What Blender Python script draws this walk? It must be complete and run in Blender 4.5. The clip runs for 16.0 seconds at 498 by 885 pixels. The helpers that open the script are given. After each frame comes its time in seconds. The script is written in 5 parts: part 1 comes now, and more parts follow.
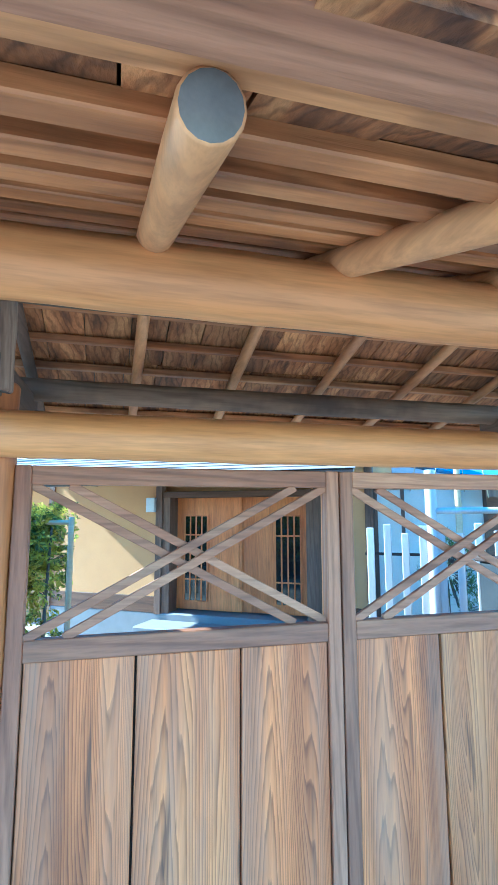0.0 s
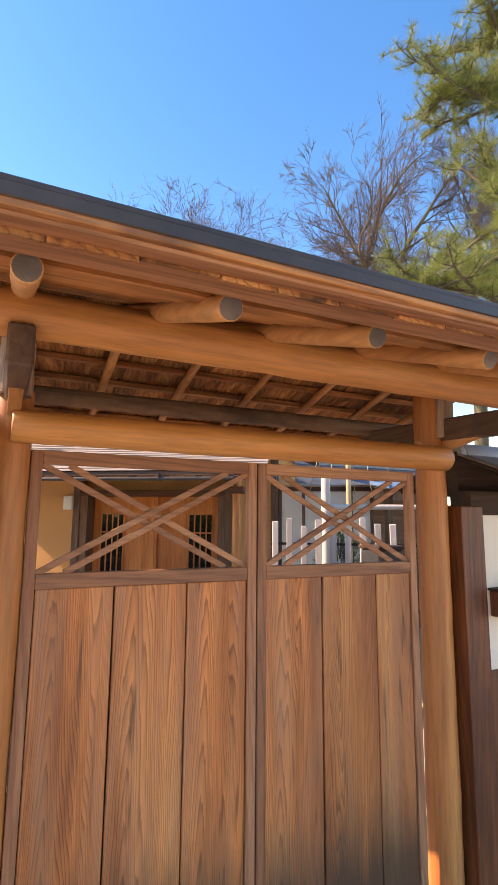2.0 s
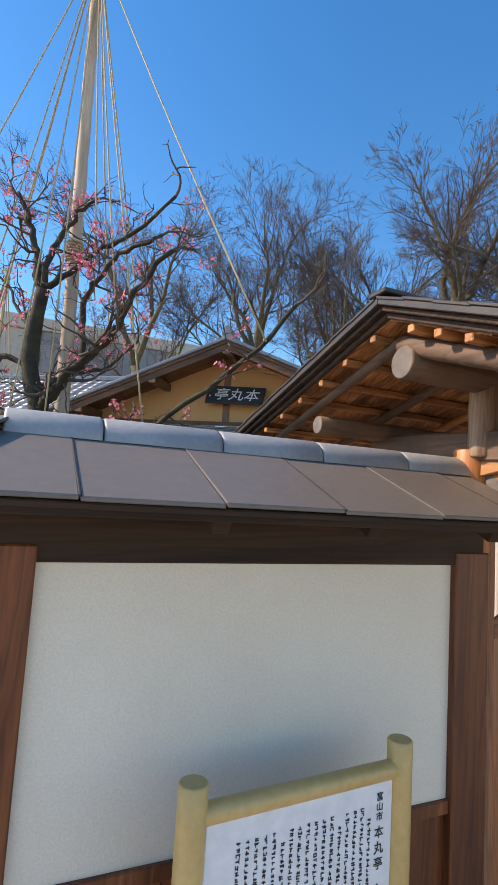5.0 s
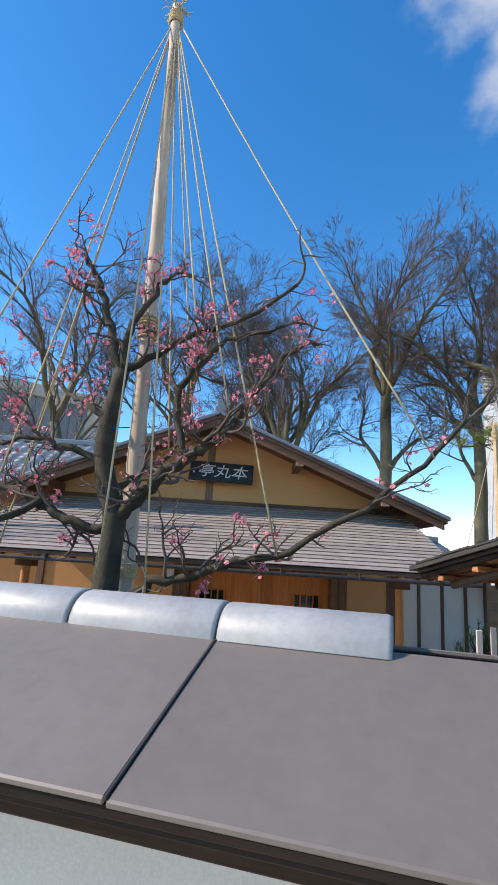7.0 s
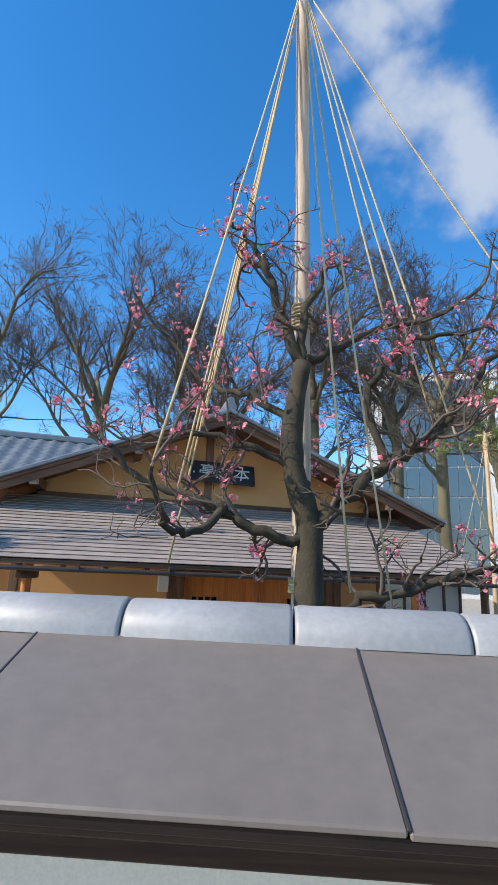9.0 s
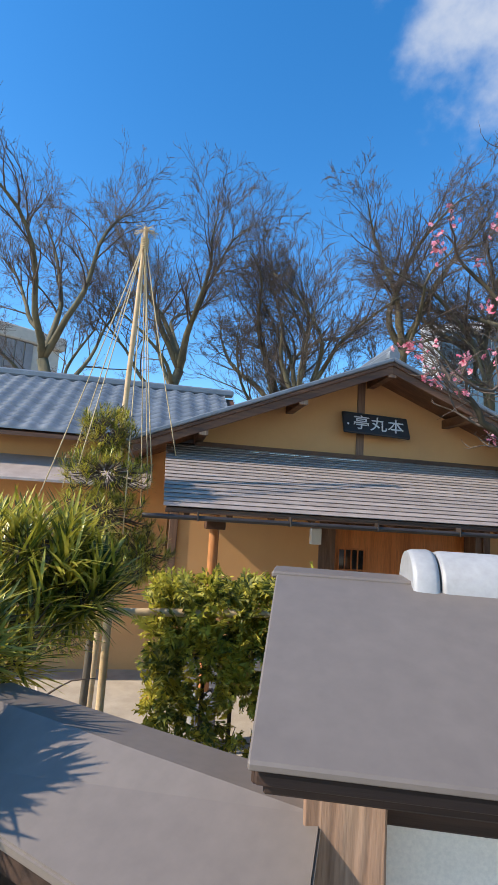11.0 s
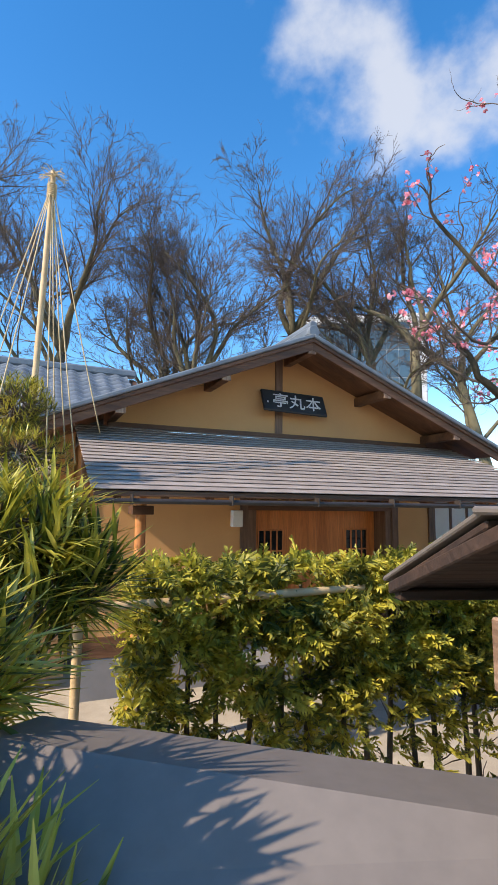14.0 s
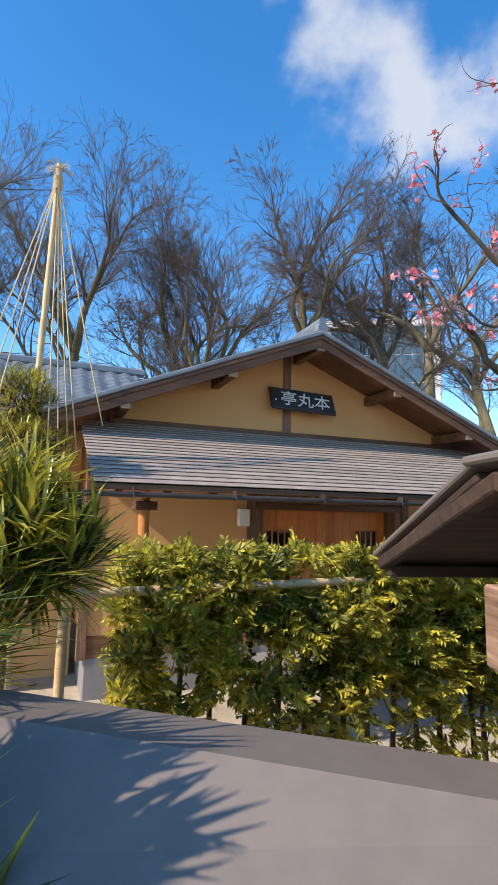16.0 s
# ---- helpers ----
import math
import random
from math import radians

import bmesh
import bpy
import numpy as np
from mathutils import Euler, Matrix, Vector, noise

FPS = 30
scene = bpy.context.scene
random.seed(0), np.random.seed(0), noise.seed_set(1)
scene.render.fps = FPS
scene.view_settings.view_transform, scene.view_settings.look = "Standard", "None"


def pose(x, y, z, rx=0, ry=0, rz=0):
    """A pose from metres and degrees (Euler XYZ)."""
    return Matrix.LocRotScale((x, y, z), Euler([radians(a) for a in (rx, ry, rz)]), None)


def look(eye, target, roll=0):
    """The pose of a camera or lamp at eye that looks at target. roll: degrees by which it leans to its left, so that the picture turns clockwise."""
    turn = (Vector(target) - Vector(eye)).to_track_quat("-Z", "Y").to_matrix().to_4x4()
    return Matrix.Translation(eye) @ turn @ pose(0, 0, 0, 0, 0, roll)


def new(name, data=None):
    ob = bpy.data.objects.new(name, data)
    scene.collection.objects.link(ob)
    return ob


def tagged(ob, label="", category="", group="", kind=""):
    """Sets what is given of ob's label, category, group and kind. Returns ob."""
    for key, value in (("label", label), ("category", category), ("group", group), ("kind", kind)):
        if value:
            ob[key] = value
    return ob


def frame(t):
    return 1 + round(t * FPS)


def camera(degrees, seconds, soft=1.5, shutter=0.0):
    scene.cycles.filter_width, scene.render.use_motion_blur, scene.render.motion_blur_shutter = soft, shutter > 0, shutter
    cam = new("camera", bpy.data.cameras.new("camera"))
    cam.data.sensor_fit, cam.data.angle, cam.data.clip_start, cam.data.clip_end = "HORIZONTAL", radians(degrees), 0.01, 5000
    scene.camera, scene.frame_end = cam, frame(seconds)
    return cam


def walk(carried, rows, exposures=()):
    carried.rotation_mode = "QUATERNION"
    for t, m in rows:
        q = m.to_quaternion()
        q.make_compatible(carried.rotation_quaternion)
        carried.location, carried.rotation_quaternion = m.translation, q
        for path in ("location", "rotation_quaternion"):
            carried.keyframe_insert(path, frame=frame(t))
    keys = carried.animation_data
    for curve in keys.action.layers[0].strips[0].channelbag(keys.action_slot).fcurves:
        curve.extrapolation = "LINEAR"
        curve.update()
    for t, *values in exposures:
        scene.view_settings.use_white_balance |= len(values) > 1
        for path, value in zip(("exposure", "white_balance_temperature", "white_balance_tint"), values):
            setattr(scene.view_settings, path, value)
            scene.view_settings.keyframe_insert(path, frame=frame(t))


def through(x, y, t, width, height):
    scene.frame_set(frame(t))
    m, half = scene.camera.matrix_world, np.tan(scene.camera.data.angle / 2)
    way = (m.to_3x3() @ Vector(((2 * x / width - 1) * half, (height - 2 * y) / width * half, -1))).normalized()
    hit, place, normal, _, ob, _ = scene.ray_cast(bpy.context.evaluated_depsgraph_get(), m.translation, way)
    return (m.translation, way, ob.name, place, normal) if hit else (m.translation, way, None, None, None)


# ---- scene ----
cam = camera(51.5, 16.0)
TRUE_SIZE = 0.92     # metres per unit of the plan below; the gate leaves come to 2.05 m
PATH = [
    (0, (-0.761, -1.607, 1.646), (-0.242, 0.306, 1.916), -0.1),
    (0.5, (-0.684, -1.721, 1.616), (-0.134, 0.183, 1.883), 0.9),
    (1, (-0.749, -1.868, 1.56), (-0.11, 0.006, 1.845), 0.5),
    (1.5, (-0.883, -2.051, 1.527), (-0.104, -0.233, 1.818), 0.4),
    (2, (-1.113, -2.222, 1.513), (-0.264, -0.436, 1.809), 0.5),
    (2.5, (-1.406, -2.331, 1.564), (-0.653, -0.501, 1.854), -0.7),
    (2.8, (-1.626, -2.294, 1.543), (-0.923, -0.436, 1.778), -0.5),
    (3, (-1.739, -2.283, 1.553), (-1.098, -0.395, 1.72), -0.5),
    (3.5, (-1.984, -2.211, 1.563), (-1.42, -0.295, 1.665), 0.9),
    (4, (-2.192, -2.058, 1.608), (-1.655, -0.133, 1.697), 2.1),
    (4.5, (-2.473, -1.873, 1.671), (-1.837, 0.019, 1.808), 3.4),
    (5, (-2.822, -1.636, 1.768), (-2.044, 0.195, 1.971), 3.6),
    (5.2, (-2.927, -1.533, 1.812), (-2.115, 0.284, 2.009), 3.1),
    (7.3, (-4.221, -0.275, 2.136), (-3.063, 1.286, 2.608), 3.7),
    (7.5, (-4.356, -0.143, 2.129), (-3.166, 1.391, 2.61), 3.7),
    (8, (-4.75, 0.243, 2.13), (-3.48, 1.707, 2.624), 3.5),
    (8.5, (-5.067, 0.649, 2.11), (-3.717, 2.037, 2.612), 2.7),
    (9, (-5.292, 1.073, 2.112), (-3.833, 2.361, 2.572), 2.5),
    (9.5, (-5.586, 1.476, 2.102), (-4.122, 2.778, 2.507), 2.0),
    (10, (-5.919, 1.963, 2.077), (-4.548, 3.374, 2.436), 3.6),
    (12.3, (-6.42, 2.811, 2.09), (-4.853, 4.053, 2.145), 0.3),
    (12.5, (-6.437, 2.878, 2.088), (-4.818, 4.053, 2.1), 0.1),
    (13, (-6.466, 3.073, 2.072), (-4.746, 4.092, 2.035), 0.3),
    (13.5, (-6.429, 3.143, 2.012), (-4.717, 4.17, 2.123), 0.4),
    (14, (-6.322, 3.185, 1.958), (-4.639, 4.238, 2.203), 0.7),
    (14.5, (-6.233, 3.216, 1.912), (-4.572, 4.278, 2.249), 0.8),
    (15, (-6.191, 3.207, 1.875), (-4.553, 4.278, 2.29), 1.3),
    (15.5, (-6.183, 3.181, 1.877), (-4.536, 4.249, 2.258), 1.7),
    (16, (-6.198, 3.171, 1.875), (-4.544, 4.265, 2.138), 1.3),
]
walk(cam, [(t, look(Vector(eye) * TRUE_SIZE, Vector(target) * TRUE_SIZE, roll)) for t, eye, target, roll in PATH],
     [(0, 2.5, 4200, -13), (1.0, 2.35, 4450, -11), (1.5, 1.9, 5900, 5), (2.0, 1.5, 9100, 30), (2.5, 1.2, 9700, 33), (3.0, 1.0, 8900, 29), (3.5, 0.9, 8000, 23), (4.0, 0.8, 7800, 21), (5.0, 0.72, 7500, 18), (7.3, 0.66, 6600, 12), (10.0, 0.63, 6500, 11), (12.3, 0.88, 6900, 14), (16.0, 0.88, 6950, 14)])

# ---- world, sun ----
GZ = -0.46      # level of the ground
SUN_DIR = Vector((-0.88, 0.42, 0.76)).normalized()
world = bpy.data.worlds.new("world")
scene.world = world
world.use_nodes = True
wn, wl = world.node_tree.nodes, world.node_tree.links
bg = wn["Background"]
sky = wn.new("ShaderNodeTexSky")
sky.sky_type = "NISHITA"
sky.sun_disc = False
sky.sun_elevation = math.asin(SUN_DIR.z)
sky.sun_rotation = math.atan2(SUN_DIR.x, SUN_DIR.y)
sky.air_density, sky.dust_density, sky.ozone_density = 1.0, 0.15, 2.2
# drifting cumulus, laid on a level far above
wtc = wn.new("ShaderNodeTexCoord")
wmap = wn.new("ShaderNodeMapping")
wmap.inputs["Scale"].default_value = (1.0, 1.0, 1.25)
wmap.inputs["Location"].default_value = (0.35, 0.1, 0.0)
wl.new(wtc.outputs["Generated"], wmap.inputs["Vector"])
wno = wn.new("ShaderNodeTexNoise")
wno.inputs["Scale"].default_value = 4.2
wno.inputs["Detail"].default_value = 7.0
wno.inputs["Roughness"].default_value = 0.52
wl.new(wmap.outputs["Vector"], wno.inputs["Vector"])
# a puffy bank of cloud in the east and thinner wisps above it, ragged by the noise
def bank(aim, lo, hi, low, high):
    dot = wn.new("ShaderNodeVectorMath")
    dot.operation = "DOT_PRODUCT"
    wl.new(wtc.outputs["Generated"], dot.inputs[0])
    dot.inputs[1].default_value = Vector(aim).normalized()
    r = wn.new("ShaderNodeMapRange")
    r.inputs["From Min"].default_value = lo
    r.inputs["From Max"].default_value = hi
    r.inputs["To Min"].default_value = low
    r.inputs["To Max"].default_value = high
    wl.new(dot.outputs["Value"], r.inputs["Value"])
    return r.outputs["Result"]


wmax = wn.new("ShaderNodeMath")
wmax.operation = "MAXIMUM"
wl.new(bank((0.705, 0.275, 0.650), 0.980, 0.997, -0.22, 0.12), wmax.inputs[0])
wmax2 = wn.new("ShaderNodeMath")
wmax2.operation = "MAXIMUM"
wl.new(bank((0.60, 0.24, 0.765), 0.965, 0.996, -0.26, -0.07), wmax2.inputs[0])
wl.new(bank((0.80, 0.10, 0.66), 0.975, 0.996, -0.26, 0.02), wmax2.inputs[1])
wl.new(wmax2.outputs["Value"], wmax.inputs[1])
wadd = wn.new("ShaderNodeMath")
wl.new(wno.outputs["Fac"], wadd.inputs[0])
wl.new(wmax.outputs["Value"], wadd.inputs[1])
wr2 = wn.new("ShaderNodeMapRange")
wr2.interpolation_type = "SMOOTHSTEP"
wr2.inputs["From Min"].default_value = 0.46
wr2.inputs["From Max"].default_value = 0.66
wr2.inputs["To Max"].default_value = 0.85
wl.new(wadd.outputs["Value"], wr2.inputs["Value"])
whue = wn.new("ShaderNodeHueSaturation")
whue.inputs["Saturation"].default_value = 1.36
whue.inputs["Value"].default_value = 1.12
wl.new(sky.outputs["Color"], whue.inputs["Color"])
wmix = wn.new("ShaderNodeMix")
wmix.data_type = "RGBA"
wmix.inputs["B"].default_value = (2.7, 3.0, 3.45, 1)
wl.new(wr2.outputs["Result"], wmix.inputs["Factor"])
wl.new(whue.outputs["Color"], wmix.inputs["A"])
wl.new(wmix.outputs["Result"], bg.inputs["Color"])
bg.inputs["Strength"].default_value = 0.15

sun_data = bpy.data.lights.new("sun", "SUN")
sun_data.energy, sun_data.angle, sun_data.color = 3.7, radians(0.5), (1.0, 0.91, 0.78)
sun = new("sun", sun_data)
sun.matrix_world = look(SUN_DIR * 30, (0, 0, 0))


# ---- materials ----
def shader(name, rough=0.7, metal=0.0):
    m = bpy.data.materials.new(name)
    m.use_nodes = True
    b = m.node_tree.nodes["Principled BSDF"]
    b.inputs["Roughness"].default_value = rough
    b.inputs["Metallic"].default_value = metal
    return m, m.node_tree.nodes, m.node_tree.links, b


def ramp(nodes, stops):
    r = nodes.new("ShaderNodeValToRGB")
    el = r.color_ramp.elements
    el[0].position, el[0].color = stops[0][0], (*stops[0][1], 1)
    el[1].position, el[1].color = stops[-1][0], (*stops[-1][1], 1)
    for p, c in stops[1:-1]:
        e = el.new(p)
        e.color = (*c, 1)
    return r


def coords(nodes, links, scale, spread=7.0):
    """Object coordinates, shifted per object, scaled."""
    tc = nodes.new("ShaderNodeTexCoord")
    oi = nodes.new("ShaderNodeObjectInfo")
    mul = nodes.new("ShaderNodeMath")
    mul.operation = "MULTIPLY"
    mul.inputs[1].default_value = spread
    links.new(oi.outputs["Random"], mul.inputs[0])
    ad = nodes.new("ShaderNodeVectorMath")
    links.new(tc.outputs["Object"], ad.inputs[0])
    links.new(mul.outputs["Value"], ad.inputs[1])
    mp = nodes.new("ShaderNodeMapping")
    mp.inputs["Scale"].default_value = scale
    links.new(ad.outputs["Vector"], mp.inputs["Vector"])
    return mp.outputs["Vector"], oi.outputs["Random"], tc.outputs["Object"]


def noise_node(nodes, links, vec, scale, detail=5.0, rough=0.6, distort=0.0):
    n = nodes.new("ShaderNodeTexNoise")
    n.inputs["Scale"].default_value = scale
    n.inputs["Detail"].default_value = detail
    n.inputs["Roughness"].default_value = rough
    n.inputs["Distortion"].default_value = distort
    links.new(vec, n.inputs["Vector"])
    return n.outputs["Fac"]


def mixed(nodes, links, fac, a, b, how="MIX"):
    m = nodes.new("ShaderNodeMix")
    m.data_type = "RGBA"
    m.blend_type = how
    for v, k in ((fac, "Factor"), (a, "A"), (b, "B")):
        if hasattr(v, "is_output"):
            links.new(v, m.inputs[k])
        elif k == "Factor":
            m.inputs[k].default_value = v
        else:
            m.inputs[k].default_value = (*v, 1)
    return m.outputs["Result"]


def bump(nodes, links, b, height, strength, dist=0.01):
    n = nodes.new("ShaderNodeBump")
    n.inputs["Strength"].default_value = strength
    n.inputs["Distance"].default_value = dist
    links.new(height, n.inputs["Height"])
    links.new(n.outputs["Normal"], b.inputs["Normal"])


def wood(name, dark, mid, light, axis="z", grain=1.0, rough=0.6, vary=0.25, lines=0.5, stain=None, relief=0.3):
    """Wood with its fibre along the axis: broad figure, fine dark lines, blotches of wear."""
    m, nd, ln, b = shader(name, rough)
    along = {"x": (0.07, 1, 1), "y": (1, 0.07, 1), "z": (1, 1, 0.07)}[axis]
    vec, rnd, raw = coords(nd, ln, along)
    fig = noise_node(nd, ln, vec, 5.0 * grain, 3.0, 0.5, 0.8)
    wv = nd.new("ShaderNodeTexWave")
    wv.wave_type = "BANDS"
    wv.bands_direction = "DIAGONAL"
    wv.inputs["Scale"].default_value = 9.0 * grain
    wv.inputs["Distortion"].default_value = 9.0
    wv.inputs["Detail"].default_value = 2.5
    wv.inputs["Detail Scale"].default_value = 1.3
    ln.new(vec, wv.inputs["Vector"])
    fine = noise_node(nd, ln, vec, 70.0 * grain, 3.0, 0.7)
    c = ramp(nd, [(0.3, dark), (0.5, mid), (0.72, light)])
    ln.new(fig, c.inputs["Fac"])
    lr = ramp(nd, [(0.0, (0.35, 0.3, 0.27)), (0.38, (1, 1, 1))])
    ln.new(wv.outputs["Fac"], lr.inputs["Fac"])
    col = mixed(nd, ln, lines, c.outputs["Color"], lr.outputs["Color"], "MULTIPLY")
    fr = ramp(nd, [(0.3, (0.6, 0.56, 0.52)), (0.6, (1.08, 1.06, 1.04))])
    ln.new(fine, fr.inputs["Fac"])
    col = mixed(nd, ln, 0.6, col, fr.outputs["Color"], "MULTIPLY")
    if stain:
        sn = noise_node(nd, ln, raw, 2.2, 4.0, 0.6)
        sr = ramp(nd, [(0.48, (0, 0, 0)), (0.68, (1, 1, 1))])
        ln.new(sn, sr.inputs["Fac"])
        col = mixed(nd, ln, sr.outputs["Color"], col, stain)
    hs = nd.new("ShaderNodeHueSaturation")
    mr = nd.new("ShaderNodeMapRange")
    mr.inputs["To Min"].default_value = 1 - vary
    mr.inputs["To Max"].default_value = 1 + vary
    ln.new(rnd, mr.inputs["Value"])
    ln.new(mr.outputs["Result"], hs.inputs["Value"])
    ln.new(col, hs.inputs["Color"])
    ln.new(hs.outputs["Color"], b.inputs["Base Color"])
    add = nd.new("ShaderNodeMath")
    ln.new(fine, add.inputs[0])
    ln.new(wv.outputs["Fac"], add.inputs[1])
    bump(nd, ln, b, add.outputs["Value"], relief, 0.004)
    return m


def plank_wood(name, dark, mid, light):
    """Flat-sawn board: arched growth rings about the middle of each board, fine fibre, dark foot."""
    m, nd, ln, b = shader(name, 0.58)
    tc = nd.new("ShaderNodeTexCoord")
    oi = nd.new("ShaderNodeObjectInfo")
    mr = nd.new("ShaderNodeMapRange")
    mr.inputs["To Min"].default_value = -0.10
    mr.inputs["To Max"].default_value = 0.02
    ln.new(oi.outputs["Random"], mr.inputs["Value"])
    cx = nd.new("ShaderNodeCombineXYZ")
    ln.new(mr.outputs["Result"], cx.inputs["Z"])
    mp = nd.new("ShaderNodeMapping")
    mp.inputs["Location"].default_value = (-0.16, 0.0, 0.0)
    mp.inputs["Scale"].default_value = (0.30, 0.02, 0.06)
    ln.new(tc.outputs["Generated"], mp.inputs["Vector"])
    ad = nd.new("ShaderNodeVectorMath")
    ln.new(mp.outputs["Vector"], ad.inputs[0])
    ln.new(cx.outputs["Vector"], ad.inputs[1])
    vec, rnd, raw = coords(nd, ln, (1, 1, 0.06))
    bend = noise_node(nd, ln, vec, 7.0, 2.0, 0.5)
    sc = nd.new("ShaderNodeVectorMath")
    sc.operation = "MULTIPLY_ADD"
    ln.new(bend, sc.inputs[0])
    sc.inputs[1].default_value = (0.16, 0.0, 0.07)
    ln.new(ad.outputs["Vector"], sc.inputs[2])
    wv = nd.new("ShaderNodeTexWave")
    wv.wave_type, wv.rings_direction, wv.wave_profile = "RINGS", "Y", "SAW"
    wv.inputs["Scale"].default_value = 46.0
    wv.inputs["Distortion"].default_value = 2.6
    wv.inputs["Detail"].default_value = 3.0
    wv.inputs["Detail Scale"].default_value = 2.0
    ln.new(sc.outputs["Vector"], wv.inputs["Vector"])
    fig = noise_node(nd, ln, vec, 6.0, 3.0, 0.55, 0.4)
    fine = noise_node(nd, ln, vec, 90.0, 3.0, 0.7)
    c = ramp(nd, [(0.3, dark), (0.5, mid), (0.72, light)])
    ln.new(fig, c.inputs["Fac"])
    lr = ramp(nd, [(0.0, (1.12, 1.1, 1.08)), (0.62, (0.86, 0.82, 0.8)), (0.9, (0.36, 0.3, 0.27)), (1.0, (0.8, 0.78, 0.76))])
    ln.new(wv.outputs["Fac"], lr.inputs["Fac"])
    col = mixed(nd, ln, 0.85, c.outputs["Color"], lr.outputs["Color"], "MULTIPLY")
    fr = ramp(nd, [(0.3, (0.66, 0.62, 0.58)), (0.62, (1.1, 1.08, 1.05))])
    ln.new(fine, fr.inputs["Fac"])
    col = mixed(nd, ln, 0.6, col, fr.outputs["Color"], "MULTIPLY")
    # silvered and soaked streaks down the board
    grey = noise_node(nd, ln, vec, 11.0, 4.0, 0.65, 0.3)
    gr = ramp(nd, [(0.42, (0, 0, 0)), (0.72, (0.55, 0.55, 0.55))])
    ln.new(grey, gr.inputs["Fac"])
    col = mixed(nd, ln, gr.outputs["Color"], col, (0.30, 0.17, 0.105))
    soak = noise_node(nd, ln, vec, 24.0, 3.0, 0.6, 0.2)
    so = ramp(nd, [(0.60, (0, 0, 0)), (0.70, (0.8, 0.8, 0.8))])
    ln.new(soak, so.inputs["Fac"])
    col = mixed(nd, ln, so.outputs["Color"], col, (0.10, 0.042, 0.02))
    # boards darker towards the foot, with a ragged edge
    sep = nd.new("ShaderNodeSeparateXYZ")
    ln.new(tc.outputs["Object"], sep.inputs["Vector"])
    sn = noise_node(nd, ln, vec, 14.0, 4.0, 0.7)
    m1 = nd.new("ShaderNodeMath")
    m1.operation = "MULTIPLY_ADD"
    ln.new(sn, m1.inputs[0])
    m1.inputs[1].default_value = 0.55
    ln.new(sep.outputs["Z"], m1.inputs[2])
    fr2 = nd.new("ShaderNodeMapRange")
    fr2.inputs["From Min"].default_value = 0.14
    fr2.inputs["From Max"].default_value = 0.50
    fr2.inputs["To Min"].default_value = 0.85
    fr2.inputs["To Max"].default_value = 0.0
    ln.new(m1.outputs["Value"], fr2.inputs["Value"])
    col = mixed(nd, ln, fr2.outputs["Result"], col, (0.06, 0.035, 0.02))
    hs = nd.new("ShaderNodeHueSaturation")
    vr = nd.new("ShaderNodeMapRange")
    vr.inputs["To Min"].default_value = 0.82
    vr.inputs["To Max"].default_value = 1.18
    ln.new(rnd, vr.inputs["Value"])
    ln.new(vr.outputs["Result"], hs.inputs["Value"])
    ln.new(col, hs.inputs["Color"])
    ln.new(hs.outputs["Color"], b.inputs["Base Color"])
    add = nd.new("ShaderNodeMath")
    ln.new(fine, add.inputs[0])
    ln.new(wv.outputs["Fac"], add.inputs[1])
    bump(nd, ln, b, add.outputs["Value"], 0.35, 0.003)
    return m


def surface(name, a, b_col, scale=6.0, rough=0.7, metal=0.0, fine=60.0, relief=0.15, vary=0.0, stretch=(1, 1, 1)):
    """A plain surface with broad and fine variation between two colours."""
    m, nd, ln, b = shader(name, rough, metal)
    vec, rnd, raw = coords(nd, ln, stretch)
    n1 = noise_node(nd, ln, vec, scale, 5.0, 0.6)
    n2 = noise_node(nd, ln, vec, fine, 3.0, 0.6)
    r = ramp(nd, [(0.3, a), (0.7, b_col)])
    ln.new(n1, r.inputs["Fac"])
    fr = ramp(nd, [(0.3, (0.86, 0.86, 0.86)), (0.7, (1.06, 1.06, 1.06))])
    ln.new(n2, fr.inputs["Fac"])
    col = mixed(nd, ln, 0.7, r.outputs["Color"], fr.outputs["Color"], "MULTIPLY")
    if vary:
        hs = nd.new("ShaderNodeHueSaturation")
        mr = nd.new("ShaderNodeMapRange")
        mr.inputs["To Min"].default_value = 1 - vary
        mr.inputs["To Max"].default_value = 1 + vary
        ln.new(rnd, mr.inputs["Value"])
        ln.new(mr.outputs["Result"], hs.inputs["Value"])
        ln.new(col, hs.inputs["Color"])
        col = hs.outputs["Color"]
    ln.new(col, b.inputs["Base Color"])
    rr = nd.new("ShaderNodeMapRange")
    rr.inputs["To Min"].default_value = max(0.05, rough - 0.12)
    rr.inputs["To Max"].default_value = min(1.0, rough + 0.12)
    ln.new(n1, rr.inputs["Value"])
    ln.new(rr.outputs["Result"], b.inputs["Roughness"])
    bump(nd, ln, b, n2, relief, 0.004)
    return m


